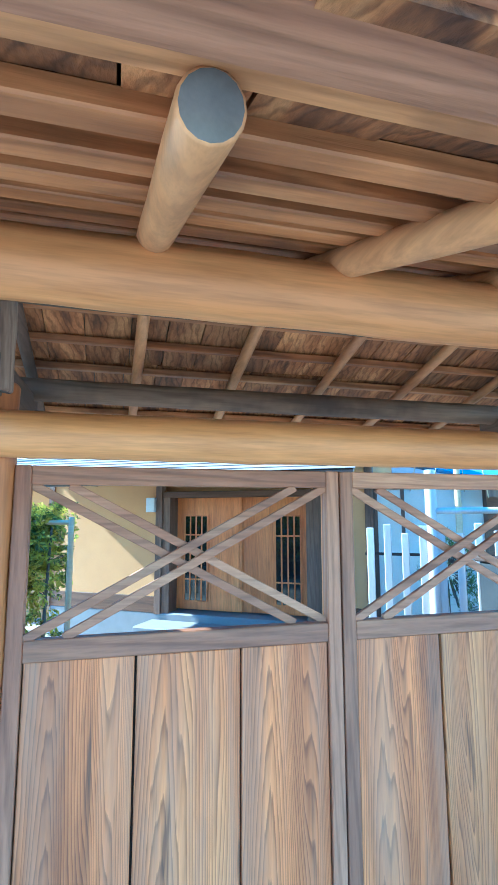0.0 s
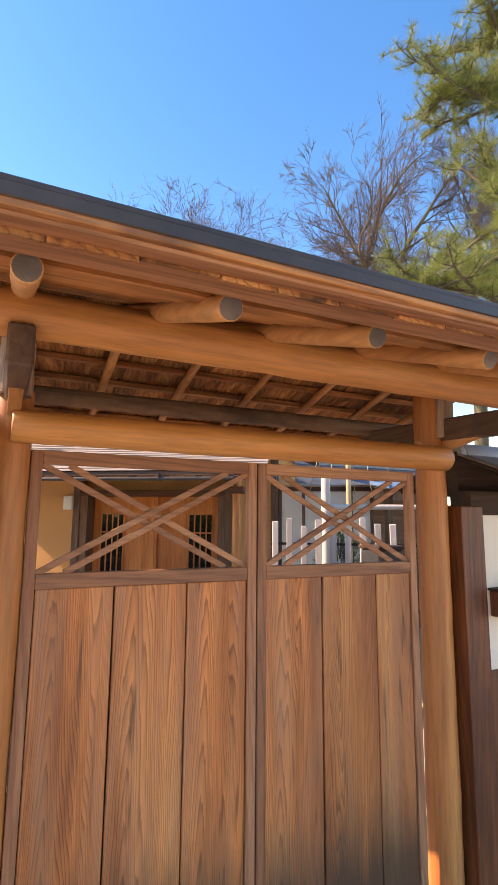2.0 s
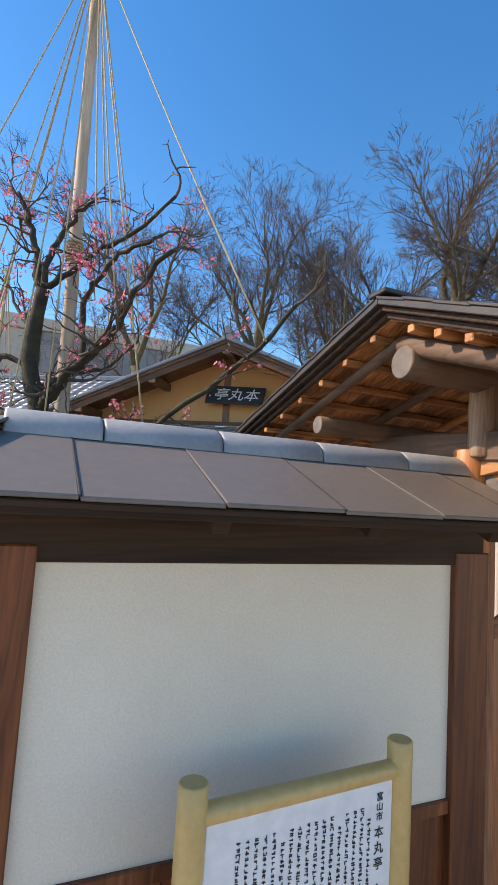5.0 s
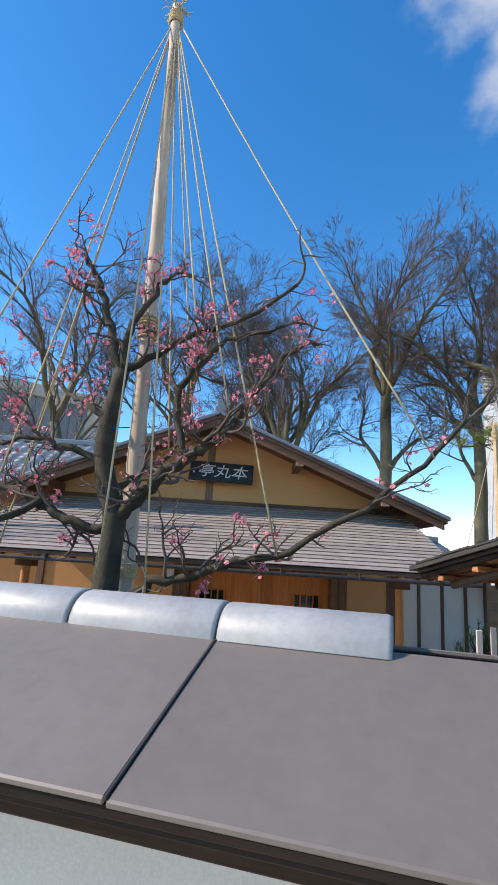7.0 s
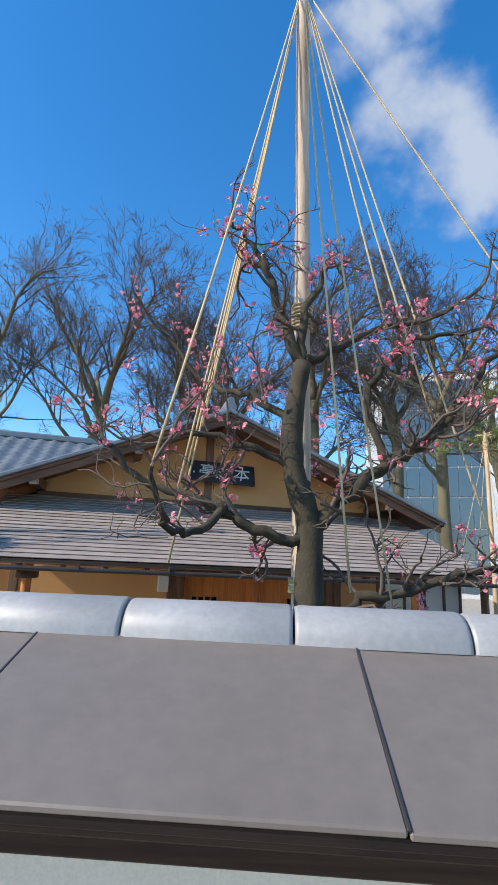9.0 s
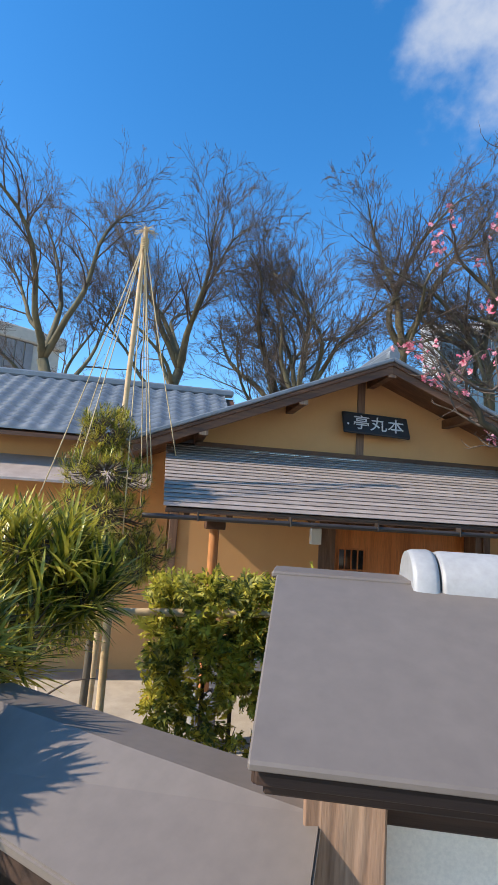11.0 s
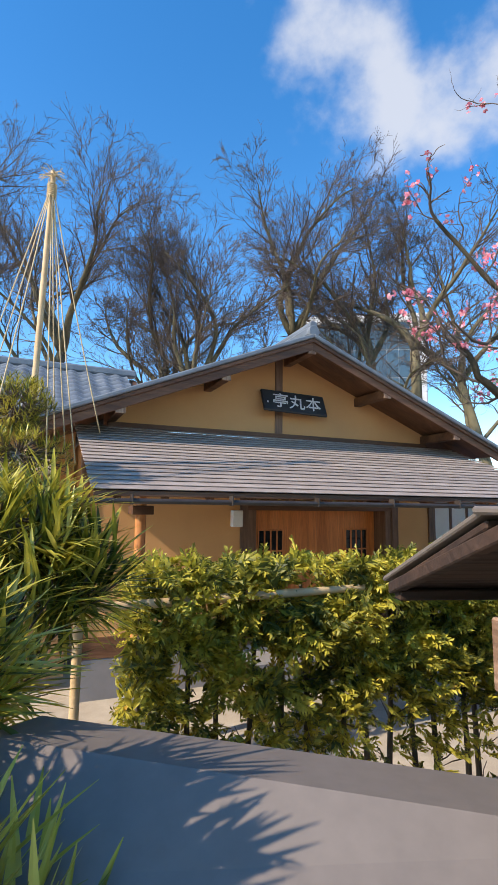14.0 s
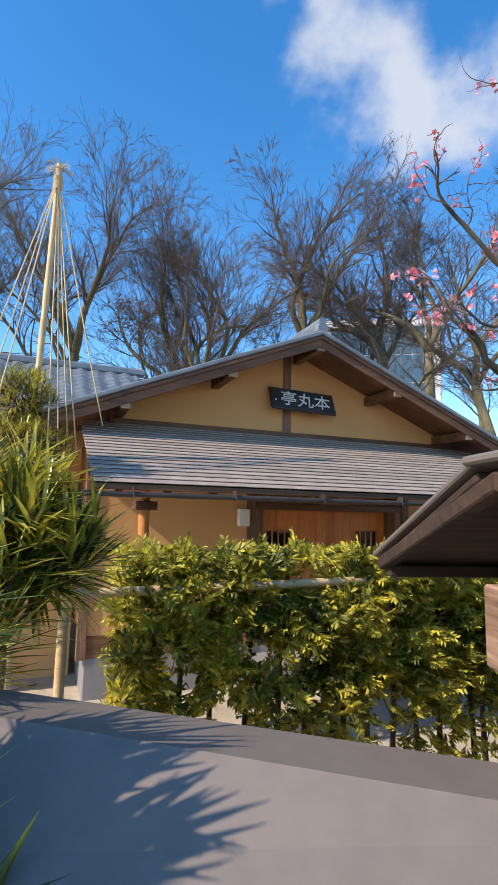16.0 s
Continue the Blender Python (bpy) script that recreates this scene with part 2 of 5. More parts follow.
def leafy(name, stops, rough=0.5, through=0.25, clump=0.0):
    """Foliage: the colour changes from leaf to leaf and from clump to clump, and light comes through."""
    m, nd, ln, b = shader(name, rough)
    g = nd.new("ShaderNodeNewGeometry")
    r = ramp(nd, stops)
    if clump:
        tc = nd.new("ShaderNodeTexCoord")
        cn = noise_node(nd, ln, tc.outputs["Object"], clump, 2.0, 0.6)
        cr = nd.new("ShaderNodeMapRange")
        cr.inputs["From Min"].default_value, cr.inputs["From Max"].default_value = 0.33, 0.67
        ln.new(cn, cr.inputs["Value"])
        mx2 = nd.new("ShaderNodeMix")
        mx2.inputs["Factor"].default_value = 0.45
        ln.new(cr.outputs["Result"], mx2.inputs["A"])
        ln.new(g.outputs["Random Per Island"], mx2.inputs["B"])
        ln.new(mx2.outputs["Result"], r.inputs["Fac"])
    else:
        ln.new(g.outputs["Random Per Island"], r.inputs["Fac"])
    ln.new(r.outputs["Color"], b.inputs["Base Color"])
    if through:
        tr = nd.new("ShaderNodeBsdfTranslucent")
        ln.new(r.outputs["Color"], tr.inputs["Color"])
        mx = nd.new("ShaderNodeMixShader")
        mx.inputs["Fac"].default_value = through
        ln.new(b.outputs["BSDF"], mx.inputs[1])
        ln.new(tr.outputs["BSDF"], mx.inputs[2])
        ln.new(mx.outputs["Shader"], nd["Material Output"].inputs["Surface"])
    return m


M_LOG = wood("peeled_log", (0.44, 0.165, 0.045), (0.58, 0.245, 0.075), (0.68, 0.34, 0.125), "x", 0.8, 0.5, 0.08, 0.14, relief=0.12)
M_LOGY = wood("peeled_log_across", (0.36, 0.14, 0.05), (0.52, 0.235, 0.085), (0.64, 0.33, 0.14), "y", 0.8, 0.5, 0.15, 0.16, relief=0.12)
M_LOGZ = wood("peeled_log_upright", (0.38, 0.125, 0.036), (0.55, 0.21, 0.062), (0.66, 0.30, 0.10), "z", 0.8, 0.5, 0.1, 0.16, relief=0.12)
M_END = surface("log_end_grain", (0.10, 0.082, 0.072), (0.23, 0.19, 0.165), 9.0, 0.8, fine=90)
M_PLANK = plank_wood("weathered_door_plank", (0.25, 0.074, 0.022), (0.57, 0.192, 0.056), (0.75, 0.32, 0.108))
M_RAIL = wood("weathered_door_frame_x", (0.25, 0.095, 0.045), (0.36, 0.155, 0.076), (0.45, 0.225, 0.12), "x", 1.4, 0.6, 0.12, 0.4)
M_STILE = wood("weathered_door_frame_z", (0.25, 0.095, 0.045), (0.36, 0.155, 0.076), (0.45, 0.225, 0.12), "z", 1.4, 0.6, 0.12, 0.4)
# weathered gate logs, their colour also darkened for shade under the roof
M_OLDSHADELOG = wood("weathered_shaded_log", (0.13, 0.072, 0.042), (0.205, 0.12, 0.070), (0.30, 0.19, 0.12), "x", 1.0, 0.75, 0.12, 0.35, stain=(0.07, 0.042, 0.03))
M_OLDSHADELOGY = wood("weathered_shaded_log_across", (0.09, 0.050, 0.032), (0.15, 0.085, 0.052), (0.24, 0.155, 0.105), "y", 1.0, 0.75, 0.15, 0.35, stain=(0.07, 0.042, 0.03))
M_BATTEN = wood("roof_batten", (0.30, 0.105, 0.030), (0.50, 0.20, 0.065), (0.62, 0.31, 0.12), "x", 1.2, 0.6, 0.2, 0.5, stain=(0.13, 0.05, 0.022))
M_SHINGLE = wood("roof_shingle", (0.10, 0.036, 0.013), (0.33, 0.125, 0.038), (0.54, 0.26, 0.095), "y", 2.4, 0.7, 0.35, 0.6)
M_DARK = wood("dark_stained_shaded_timber", (0.026, 0.013, 0.008), (0.046, 0.023, 0.013), (0.07, 0.036, 0.021), "x", 1.2, 0.85, 0.15, 0.3)
M_DARKZ = wood("dark_red_timber", (0.085, 0.022, 0.007), (0.165, 0.045, 0.013), (0.26, 0.080, 0.025), "z", 1.4, 0.5, 0.2, 0.5)
M_GREYWOOD = wood("sunbleached_timber", (0.22, 0.125, 0.075), (0.32, 0.20, 0.13), (0.44, 0.31, 0.215), "z", 2.2, 0.75, 0.1, 0.4)
M_GREYWOODY = wood("sunbleached_beam_end", (0.20, 0.115, 0.07), (0.29, 0.18, 0.118), (0.40, 0.28, 0.195), "y", 2.2, 0.75, 0.1, 0.4)
M_PLASTER = surface("white_plaster", (0.74, 0.66, 0.55), (0.82, 0.75, 0.64), 1.6, 0.85, fine=140, relief=0.05)
M_TAN = surface("ochre_plaster", (0.57, 0.295, 0.115), (0.64, 0.345, 0.14), 1.2, 0.9, fine=150, relief=0.2)
M_SHEET = surface("brown_grey_metal_sheet", (0.158, 0.130, 0.109), (0.178, 0.149, 0.126), 1.2, 0.48, 0.0, 25, 0.0, 0.04)
M_CAP = surface("silvery_ridge_tile", (0.29, 0.285, 0.275), (0.41, 0.405, 0.395), 4.0, 0.5, 0.1, 60, 0.08, 0.06)
M_SLATE = surface("blue_grey_roof_tile", (0.12, 0.14, 0.16), (0.20, 0.225, 0.25), 3.0, 0.38, 0.1, 50, 0.1, 0.12)
M_HISASHI = surface("brown_copper_strip", (0.29, 0.235, 0.20), (0.40, 0.33, 0.285), 5.0, 0.5, 0.0, 60, 0.1, 0.14)
M_BLACK = surface("black_roof_edge", (0.030, 0.022, 0.018), (0.055, 0.042, 0.035), 6.0, 0.45, fine=80)
M_GROUND = surface("trodden_gravel", (0.34, 0.285, 0.215), (0.47, 0.405, 0.315), 3.0, 0.95, fine=90, relief=0.6)
M_YELLOW = surface("yellow_plastic_bamboo", (0.56, 0.36, 0.13), (0.66, 0.44, 0.18), 3.0, 0.42, fine=40, relief=0.03)
M_BOARD = surface("white_sign_sheet", (0.74, 0.75, 0.78), (0.80, 0.80, 0.82), 1.0, 0.35, fine=20, relief=0.0)
M_INK = surface("black_ink", (0.02, 0.02, 0.022), (0.035, 0.035, 0.035), 5.0, 0.5)
M_BARK = surface("grey_brown_bark", (0.060, 0.046, 0.032), (0.155, 0.125, 0.085), 9.0, 0.9, fine=60, relief=0.8, stretch=(1, 1, 0.3))
M_TRUNK = surface("grey_green_trunk", (0.085, 0.075, 0.040), (0.20, 0.17, 0.10), 2.0, 0.9, fine=14, relief=0.6, stretch=(1, 1, 0.3))
M_TWIG = surface("bare_twig", (0.075, 0.055, 0.043), (0.14, 0.105, 0.08), 3.0, 0.85, fine=30, relief=0.2)
M_MOSS = surface("mossy_plum_bark", (0.022, 0.017, 0.013), (0.075, 0.060, 0.032), 7.0, 0.95, fine=55, relief=1.0)
M_POLE = surface("barked_pale_pole", (0.36, 0.25, 0.16), (0.66, 0.54, 0.42), 5.0, 0.75, fine=40, relief=0.2, stretch=(1, 1, 0.15))
M_ROPE = surface("straw_rope", (0.46, 0.34, 0.18), (0.62, 0.48, 0.28), 30.0, 0.9, fine=200, relief=0.4)
M_BAMBOO = surface("weathered_bamboo", (0.48, 0.32, 0.15), (0.62, 0.45, 0.26), 5.0, 0.6, fine=60, stretch=(0.2, 0.2, 1))
M_PALEWOOD = surface("bleached_fence_slat", (0.44, 0.38, 0.32), (0.60, 0.53, 0.46), 5.0, 0.8, fine=70, vary=0.12, stretch=(1, 1, 0.15))
M_HOUSEWOOD = wood("house_brown_timber", (0.075, 0.032, 0.014), (0.135, 0.058, 0.025), (0.20, 0.092, 0.042), "x", 1.0, 0.6, 0.12, 0.3)
M_HOUSEPOST = wood("house_brown_post", (0.10, 0.05, 0.03), (0.16, 0.085, 0.05), (0.22, 0.125, 0.075), "z", 1.0, 0.6, 0.12, 0.3)
M_DOOR = wood("orange_cedar_door", (0.52, 0.155, 0.035), (0.66, 0.22, 0.055), (0.74, 0.28, 0.075), "z", 1.0, 0.45, 0.06, 0.15)
M_PINK = leafy("plum_blossom", [(0.0, (0.62, 0.10, 0.16)), (0.5, (0.80, 0.24, 0.30)), (1.0, (0.88, 0.45, 0.48))], 0.6, 0.3)
# hedge clumps: leaf greens with sunlit yellow and shaded dark painted in
M_HEDGE = leafy("hedge_spray", [(0.0, (0.045, 0.070, 0.014)), (0.34, (0.16, 0.165, 0.024)), (0.58, (0.50, 0.43, 0.05)), (0.85, (0.72, 0.62, 0.08)), (1.0, (0.62, 0.36, 0.08))], 0.55, 0.4, 4.5)
M_LONGLEAF = leafy("long_leaf", [(0.0, (0.035, 0.065, 0.012)), (0.35, (0.12, 0.14, 0.02)), (0.55, (0.46, 0.40, 0.045)), (1.0, (0.70, 0.60, 0.14))], 0.35, 0.3, 5.0)
M_PINE = leafy("pine_needle", [(0.0, (0.09, 0.13, 0.03)), (0.6, (0.20, 0.25, 0.05)), (1.0, (0.34, 0.35, 0.09))], 0.5, 0.3)
M_PALEBUILD = surface("pale_concrete", (0.50, 0.50, 0.50), (0.60, 0.60, 0.60), 0.1, 0.8, fine=2)
M_BEIGE = surface("beige_wall", (0.46, 0.41, 0.34), (0.54, 0.48, 0.40), 0.2, 0.85, fine=3)
M_LOUVRE = surface("grey_louvre", (0.20, 0.19, 0.19), (0.28, 0.27, 0.27), 0.3, 0.7, fine=4)
M_BLUEROOF = surface("blue_sheet_roof", (0.08, 0.17, 0.30), (0.11, 0.22, 0.37), 2.0, 0.5)


def glass(name, tint, rough=0.05):
    m, nd, ln, b = shader(name, rough)
    b.inputs["Base Color"].default_value = (*tint, 1)
    b.inputs["Specular IOR Level"].default_value = 0.9
    return m


M_PANE = glass("dark_window_glass", (0.012, 0.016, 0.02))
M_TOWERGLASS = glass("tower_glass", (0.05, 0.085, 0.11), 0.12)
M_WHITEBOX = surface("white_enamel", (0.70, 0.70, 0.68), (0.76, 0.76, 0.74), 2.0, 0.4)


# ---- mesh helpers ----
def part(name, bm, material, parent=None, label=""):
    me = bpy.data.meshes.new(name)
    bm.normal_update()
    bm.to_mesh(me)
    bm.free()
    me.materials.append(material)
    ob = new(name, me)
    if parent:
        ob.parent = parent
    if label:
        ob["label"] = label
    return ob


def empty(name, label, category, at=(0, 0, 0), group="", kind=""):
    ob = new(name)
    ob.location = at
    ob.empty_display_size = 0.1
    return tagged(ob, label, category, group, kind)


def under(ob, parent):
    """Parents ob and leaves it where it is in the world."""
    ob.parent = parent
    ob.matrix_parent_inverse = Matrix.Translation(parent.location).inverted()
    return ob


def block(x0, x1, y0, y1, z0, z1, bev=0.004, m=None):
    bm = bmesh.new()
    bmesh.ops.create_cube(bm, size=1.0, matrix=Matrix.LocRotScale(((x0 + x1) / 2, (y0 + y1) / 2, (z0 + z1) / 2), None, (abs(x1 - x0), abs(y1 - y0), abs(z1 - z0))))
    if bev:
        bmesh.ops.bevel(bm, geom=bm.edges[:], offset=bev, segments=1, affect="EDGES", profile=0.5)
    if m is not None:
        bmesh.ops.transform(bm, matrix=m, verts=bm.verts)
    return bm


def tube_data(pts, radii, sides, caps=True):
    """Vertices and faces of a tube along points."""
    pts = [Vector(p) for p in pts]
    vs, fs = [], []
    ref = None
    for i, p in enumerate(pts):
        d = (pts[min(i + 1, len(pts) - 1)] - pts[max(i - 1, 0)]).normalized()
        if ref is None:
            ref = d.orthogonal().normalized()
        ref = (ref - d * ref.dot(d)).normalized()
        w = d.cross(ref)
        for k in range(sides):
            a = 2 * math.pi * k / sides
            vs.append(p + (ref * math.cos(a) + w * math.sin(a)) * radii[i])
    for i in range(len(pts) - 1):
        for k in range(sides):
            a, b = i * sides + k, i * sides + (k + 1) % sides
            fs.append((a, b, b + sides, a + sides))
    if caps:
        fs.append(tuple(range(sides - 1, -1, -1)))
        fs.append(tuple(range((len(pts) - 1) * sides, len(pts) * sides)))
    return vs, fs


def mesh_ob(name, vs, fs, material, parent=None, label="", smooth=False, kind=""):
    me = bpy.data.meshes.new(name)
    me.from_pydata([tuple(v) for v in vs], [], fs)
    me.materials.append(material)
    if smooth:
        me.polygons.foreach_set("use_smooth", [len(p.vertices) == 4 for p in me.polygons])
    ob = new(name, me)
    if parent:
        ob.parent = parent
    if label:
        ob["label"] = label
    if kind:
        ob["kind"] = kind
    return ob


def log(name, p0, p1, r0, r1, material, parent, sides=20, wob=0.03, label="", ends=True):
    """A peeled log: slightly uneven along its length, rounded at the arris of its ends."""
    p0, p1 = Vector(p0), Vector(p1)
    n = max(5, int((p1 - p0).length / 0.12))
    rnd = random.Random(hash((round(p0.x, 2), round(p0.y, 2), round(p1.z, 2))) & 0xFFFF)
    pts, rad = [], []
    side = (p1 - p0).orthogonal().normalized()
    for i in range(n + 1):
        t = i / n
        pts.append(p0.lerp(p1, t) + side * rnd.uniform(-wob, wob) * r0 * 0.5)
        rad.append((r0 + (r1 - r0) * t) * (1 + rnd.uniform(-wob, wob)))
    d = (p1 - p0).normalized()
    pts = [pts[0] - d * 0.0, pts[0] + d * r0 * 0.12] + pts[1:-1] + [pts[-1] - d * r1 * 0.12, pts[-1]]
    rad = [rad[0] * 0.9, rad[0]] + rad[1:-1] + [rad[-1], rad[-1] * 0.9]
    vs, fs = tube_data(pts, rad, sides)
    ob = mesh_ob(name, vs, fs, material, parent, label, smooth=True)
    if ends:
        ob.data.materials.append(M_END)
        ob.data.polygons[len(fs) - 1].material_index = 1
        ob.data.polygons[len(fs) - 2].material_index = 1
    return ob


def beam(name, p0, p1, w, h, material, parent, bev=0.004, label="", lean=None):
    """A squared timber from p0 to p1, w across and h high."""
    p0, p1 = Vector(p0), Vector(p1)
    d = p1 - p0
    q = d.to_track_quat("X", "Z")
    m = Matrix.LocRotScale((p0 + p1) / 2, q, None)
    return part(name, block(-d.length / 2, d.length / 2, -w / 2, w / 2, -h / 2, h / 2, bev, m), material, parent, label)


# ---- the ground ----
def ground():
    bm = bmesh.new()
    bmesh.ops.create_grid(bm, x_segments=60, y_segments=60, size=60)
    for v in bm.verts:
        v.co.z = noise.noise(v.co * 0.3) * 0.02 + GZ - 0.02
    ob = part("ground", bm, M_GROUND)
    tagged(ob, "pale trodden gravel and earth ground", "ground", kind="structure")
    vs, fs = [(-1500, -1500, GZ - 0.06), (1500, -1500, GZ - 0.06), (1500, 1500, GZ - 0.06), (-1500, 1500, GZ - 0.06)], [(0, 1, 2, 3)]
    tagged(mesh_ob("ground", vs, fs, M_GROUND), "wide level earth reaching the horizon", "ground", kind="structure")


ground()


def thing(name, label, category, m, group="", kind=""):
    """An Empty at the pose m, whose children are made in world metres or in a frame of their own."""
    ob = new(name)
    ob.matrix_basis = m
    ob.empty_display_size = 0.1
    return tagged(ob, label, category, group, kind)


def seat(ob, frame_m, th):
    """Puts ob, built in the frame frame_m, under th."""
    ob.parent = th
    ob.matrix_parent_inverse = th.matrix_basis.inverted() @ frame_m
    return ob


IDENT = Matrix.Identity(4)


# ---- roofed gate ----
RIDGE_Y, RIDGE_Z, FS, BS = -0.065, 2.545, 0.39, 0.285
GX0, GX1 = -1.615, 1.74


def roof_z(y):
    return RIDGE_Z - FS * (RIDGE_Y - y) if y < RIDGE_Y else RIDGE_Z - BS * (y - RIDGE_Y)


def slab(name, x0, x1, ya, yb, top, thick, material, gate, bev=0.003, label=""):
    """A board that follows the roof between two depths; top: how far its upper face lies under the roof."""
    bm = bmesh.new()
    c = []
    for x in (x0, x1):
        for y in (ya, yb):
            for dz in (0, -thick):
                c.append(bm.verts.new((x, y, roof_z(y) - top + dz)))
    for f in ((0, 2, 6, 4), (1, 5, 7, 3), (0, 1, 3, 2), (4, 6, 7, 5), (0, 4, 5, 1), (2, 3, 7, 6)):
        bm.faces.new([c[i] for i in f])
    bmesh.ops.recalc_face_normals(bm, faces=bm.faces)
    if bev:
        bmesh.ops.bevel(bm, geom=bm.edges[:], offset=bev, segments=1, affect="EDGES")
    return seat(part(name, bm, material, None, label), IDENT, gate)


def build_gate():
    rnd = random.Random(4)
    gate = thing("roofed_gate", "roofed timber gate of peeled logs with a shingled gable roof", "gate", pose(0, 0, 0))
    def L(*a, **k):
        return seat(log(*a, None, **k), IDENT, gate)
    def B(*a, **k):
        return seat(beam(*a, None, **k), IDENT, gate)
    L("post", (-1.10, 0.02, GZ - 0.04), (-1.095, 0.0, 2.02), 0.080, 0.074, M_LOGZ, sides=24)
    L("post", (1.108, 0.02, GZ - 0.04), (1.10, 0.0, 2.27), 0.090, 0.082, M_LOGZ, sides=24)
    # outer end of the front beam: weathered, with gable shade in its colour
    L("beam_end", (-1.545, -0.607, 2.118), (-1.17, -0.606, 2.116), 0.075, 0.0765, M_OLDSHADELOG, sides=28, label="grey weathered log end, darkened for the shade under the verge")
    L("front_beam", (-1.25, -0.605, 2.116), (1.70, -0.605, 2.112), 0.073, 0.078, M_LOG, sides=28)
    L("ridge_log", (-1.545, -0.075, 2.312), (1.66, -0.075, 2.31), 0.066, 0.068, M_OLDSHADELOG, sides=24)
    L("back_beam", (-1.53, 0.56, 2.135), (1.66, 0.56, 2.135), 0.046, 0.05, M_OLDSHADELOG, sides=20)
    L("head_beam", (-1.10, -0.085, 1.862), (1.135, -0.085, 1.862), 0.066, 0.068, M_LOG, sides=24)
    for x in (-1.095, 1.14):
        B("tie_beam", (x, -0.68, 2.0), (x, 0.66, 2.06), 0.075, 0.125, M_OLDSHADELOGY, bev=0.008)
        L("king_strut", (x, -0.06, 1.98), (x, -0.065, 2.29), 0.066, 0.064, M_GREYWOOD, sides=20, label="grey weathered short post")
        B("brace", (x, -0.02, 1.93), (x, -0.52, 2.03), 0.05, 0.07, M_LOGY)
    # rafters, front and back
    x = -1.50
    while x < 1.72:
        L("front_rafter", (x, -0.03, roof_z(-0.03) - 0.137), (x + rnd.uniform(-0.008, 0.008), -1.238, roof_z(-1.238) - 0.118), 0.039, 0.03, M_OLDSHADELOGY if x < -1.3 else M_LOGY, sides=16)
        x += 0.405
    x = -1.51
    while x < 1.72:
        L("back_rafter", (x, -0.03, roof_z(-0.03) - 0.128), (x, 1.2, roof_z(1.2) - 0.128), 0.024, 0.021, M_OLDSHADELOGY if x < -1.0 else M_LOGY, sides=10)
        x += 0.425
    # battens and the shingle boards on them
    for y in np.arange(-1.13, -0.1, 0.135):
        y = float(y)
        B("batten", (-1.60, y, roof_z(y) - 0.092), (1.70, y, roof_z(y) - 0.092), 0.036, 0.03, M_BATTEN, bev=0.003)
    for y in np.arange(0.04, 1.25, 0.195):
        y = float(y)
        B("batten", (-1.60, y, roof_z(y) - 0.092), (1.70, y, roof_z(y) - 0.092), 0.034, 0.028, M_BATTEN, bev=0.003)
    ys = [-1.36, -1.07, -0.80, -0.54, -0.28, RIDGE_Y]
    for i in range(5):
        x = GX0 + 0.02
        while x < GX1 - 0.03:
            w = rnd.uniform(0.10, 0.17)
            x1 = min(x + w, GX1 - 0.02)
            slab("shingle", x, x1 - 0.004, ys[i], ys[i + 1], 0.052 + rnd.uniform(0, 0.007), 0.018, M_SHINGLE, gate, 0)
            x = x1
    yb = [RIDGE_Y, 0.25, 0.6, 0.95, 1.3]
    for i in range(4):
        x = GX0 + 0.02
        while x < GX1 - 0.03:
            w = rnd.uniform(0.12, 0.18)
            x1 = min(x + w, GX1 - 0.02)
            slab("shingle", x, x1 - 0.004, yb[i], yb[i + 1], 0.052 + rnd.uniform(0, 0.007), 0.018, M_SHINGLE, gate, 0)
            x = x1
    # eaves boards, verge boards, roofing
    B("eaves_beam", (GX0 + 0.03, -1.262, roof_z(-1.262) - 0.060), (GX1 - 0.03, -1.262, roof_z(-1.262) - 0.060), 0.075, 0.04, M_BATTEN, bev=0.005)
    B("eaves_board", (GX0 + 0.01, -1.335, roof_z(-1.335) - 0.061), (GX1 - 0.01, -1.335, roof_z(-1.335) - 0.061), 0.13, 0.026, M_RAIL, bev=0.004)
    B("eaves_fillet", (GX0, -1.385, roof_z(-1.385) - 0.036), (GX1, -1.385, roof_z(-1.385) - 0.036), 0.06, 0.024, M_BATTEN, bev=0.003)
    # dark brown verge timber, deepened to stand for shade on the gable
    for x0, x1, top, th in ((GX0, GX0 + 0.04, 0.046, 0.024), (GX0 - 0.025, GX0 + 0.03, 0.025, 0.02)):
        for k in (0, 1):
            a, b = (x0, x1) if k == 0 else (GX0 + GX1 - x1, GX0 + GX1 - x0)
            slab("verge_board", a, b, -1.38, RIDGE_Y, top, th, M_DARK, gate)
            slab("verge_board", a, b, RIDGE_Y, 1.32, top, th, M_DARK, gate)
    slab("roofing", GX0 - 0.045, GX1 + 0.045, -1.42, RIDGE_Y, -0.004, 0.028, M_BLACK, gate)
    slab("roofing", GX0 - 0.045, GX1 + 0.045, RIDGE_Y, 1.36, -0.004, 0.028, M_BLACK, gate)
    # courses of bark shingle, stepped, seen along the verge and the eaves
    for k in range(9):
        y = -1.42 + k * 0.15
        slab("roof_course", GX0 - 0.05, GX1 + 0.05, y, y + 0.16, -0.012 - 0.004 * (k % 2), 0.012, M_BLACK, gate, 0.002)
    for k in range(9):
        y = RIDGE_Y + 0.02 + k * 0.15
        slab("roof_course", GX0 - 0.05, GX1 + 0.05, y, y + 0.16, -0.012 - 0.004 * (k % 2), 0.012, M_BLACK, gate, 0.002)
    B("ridge_board", (GX0 - 0.05, RIDGE_Y, RIDGE_Z + 0.02), (GX1 + 0.05, RIDGE_Y, RIDGE_Z + 0.02), 0.10, 0.02, M_BLACK)
    return gate


build_gate()


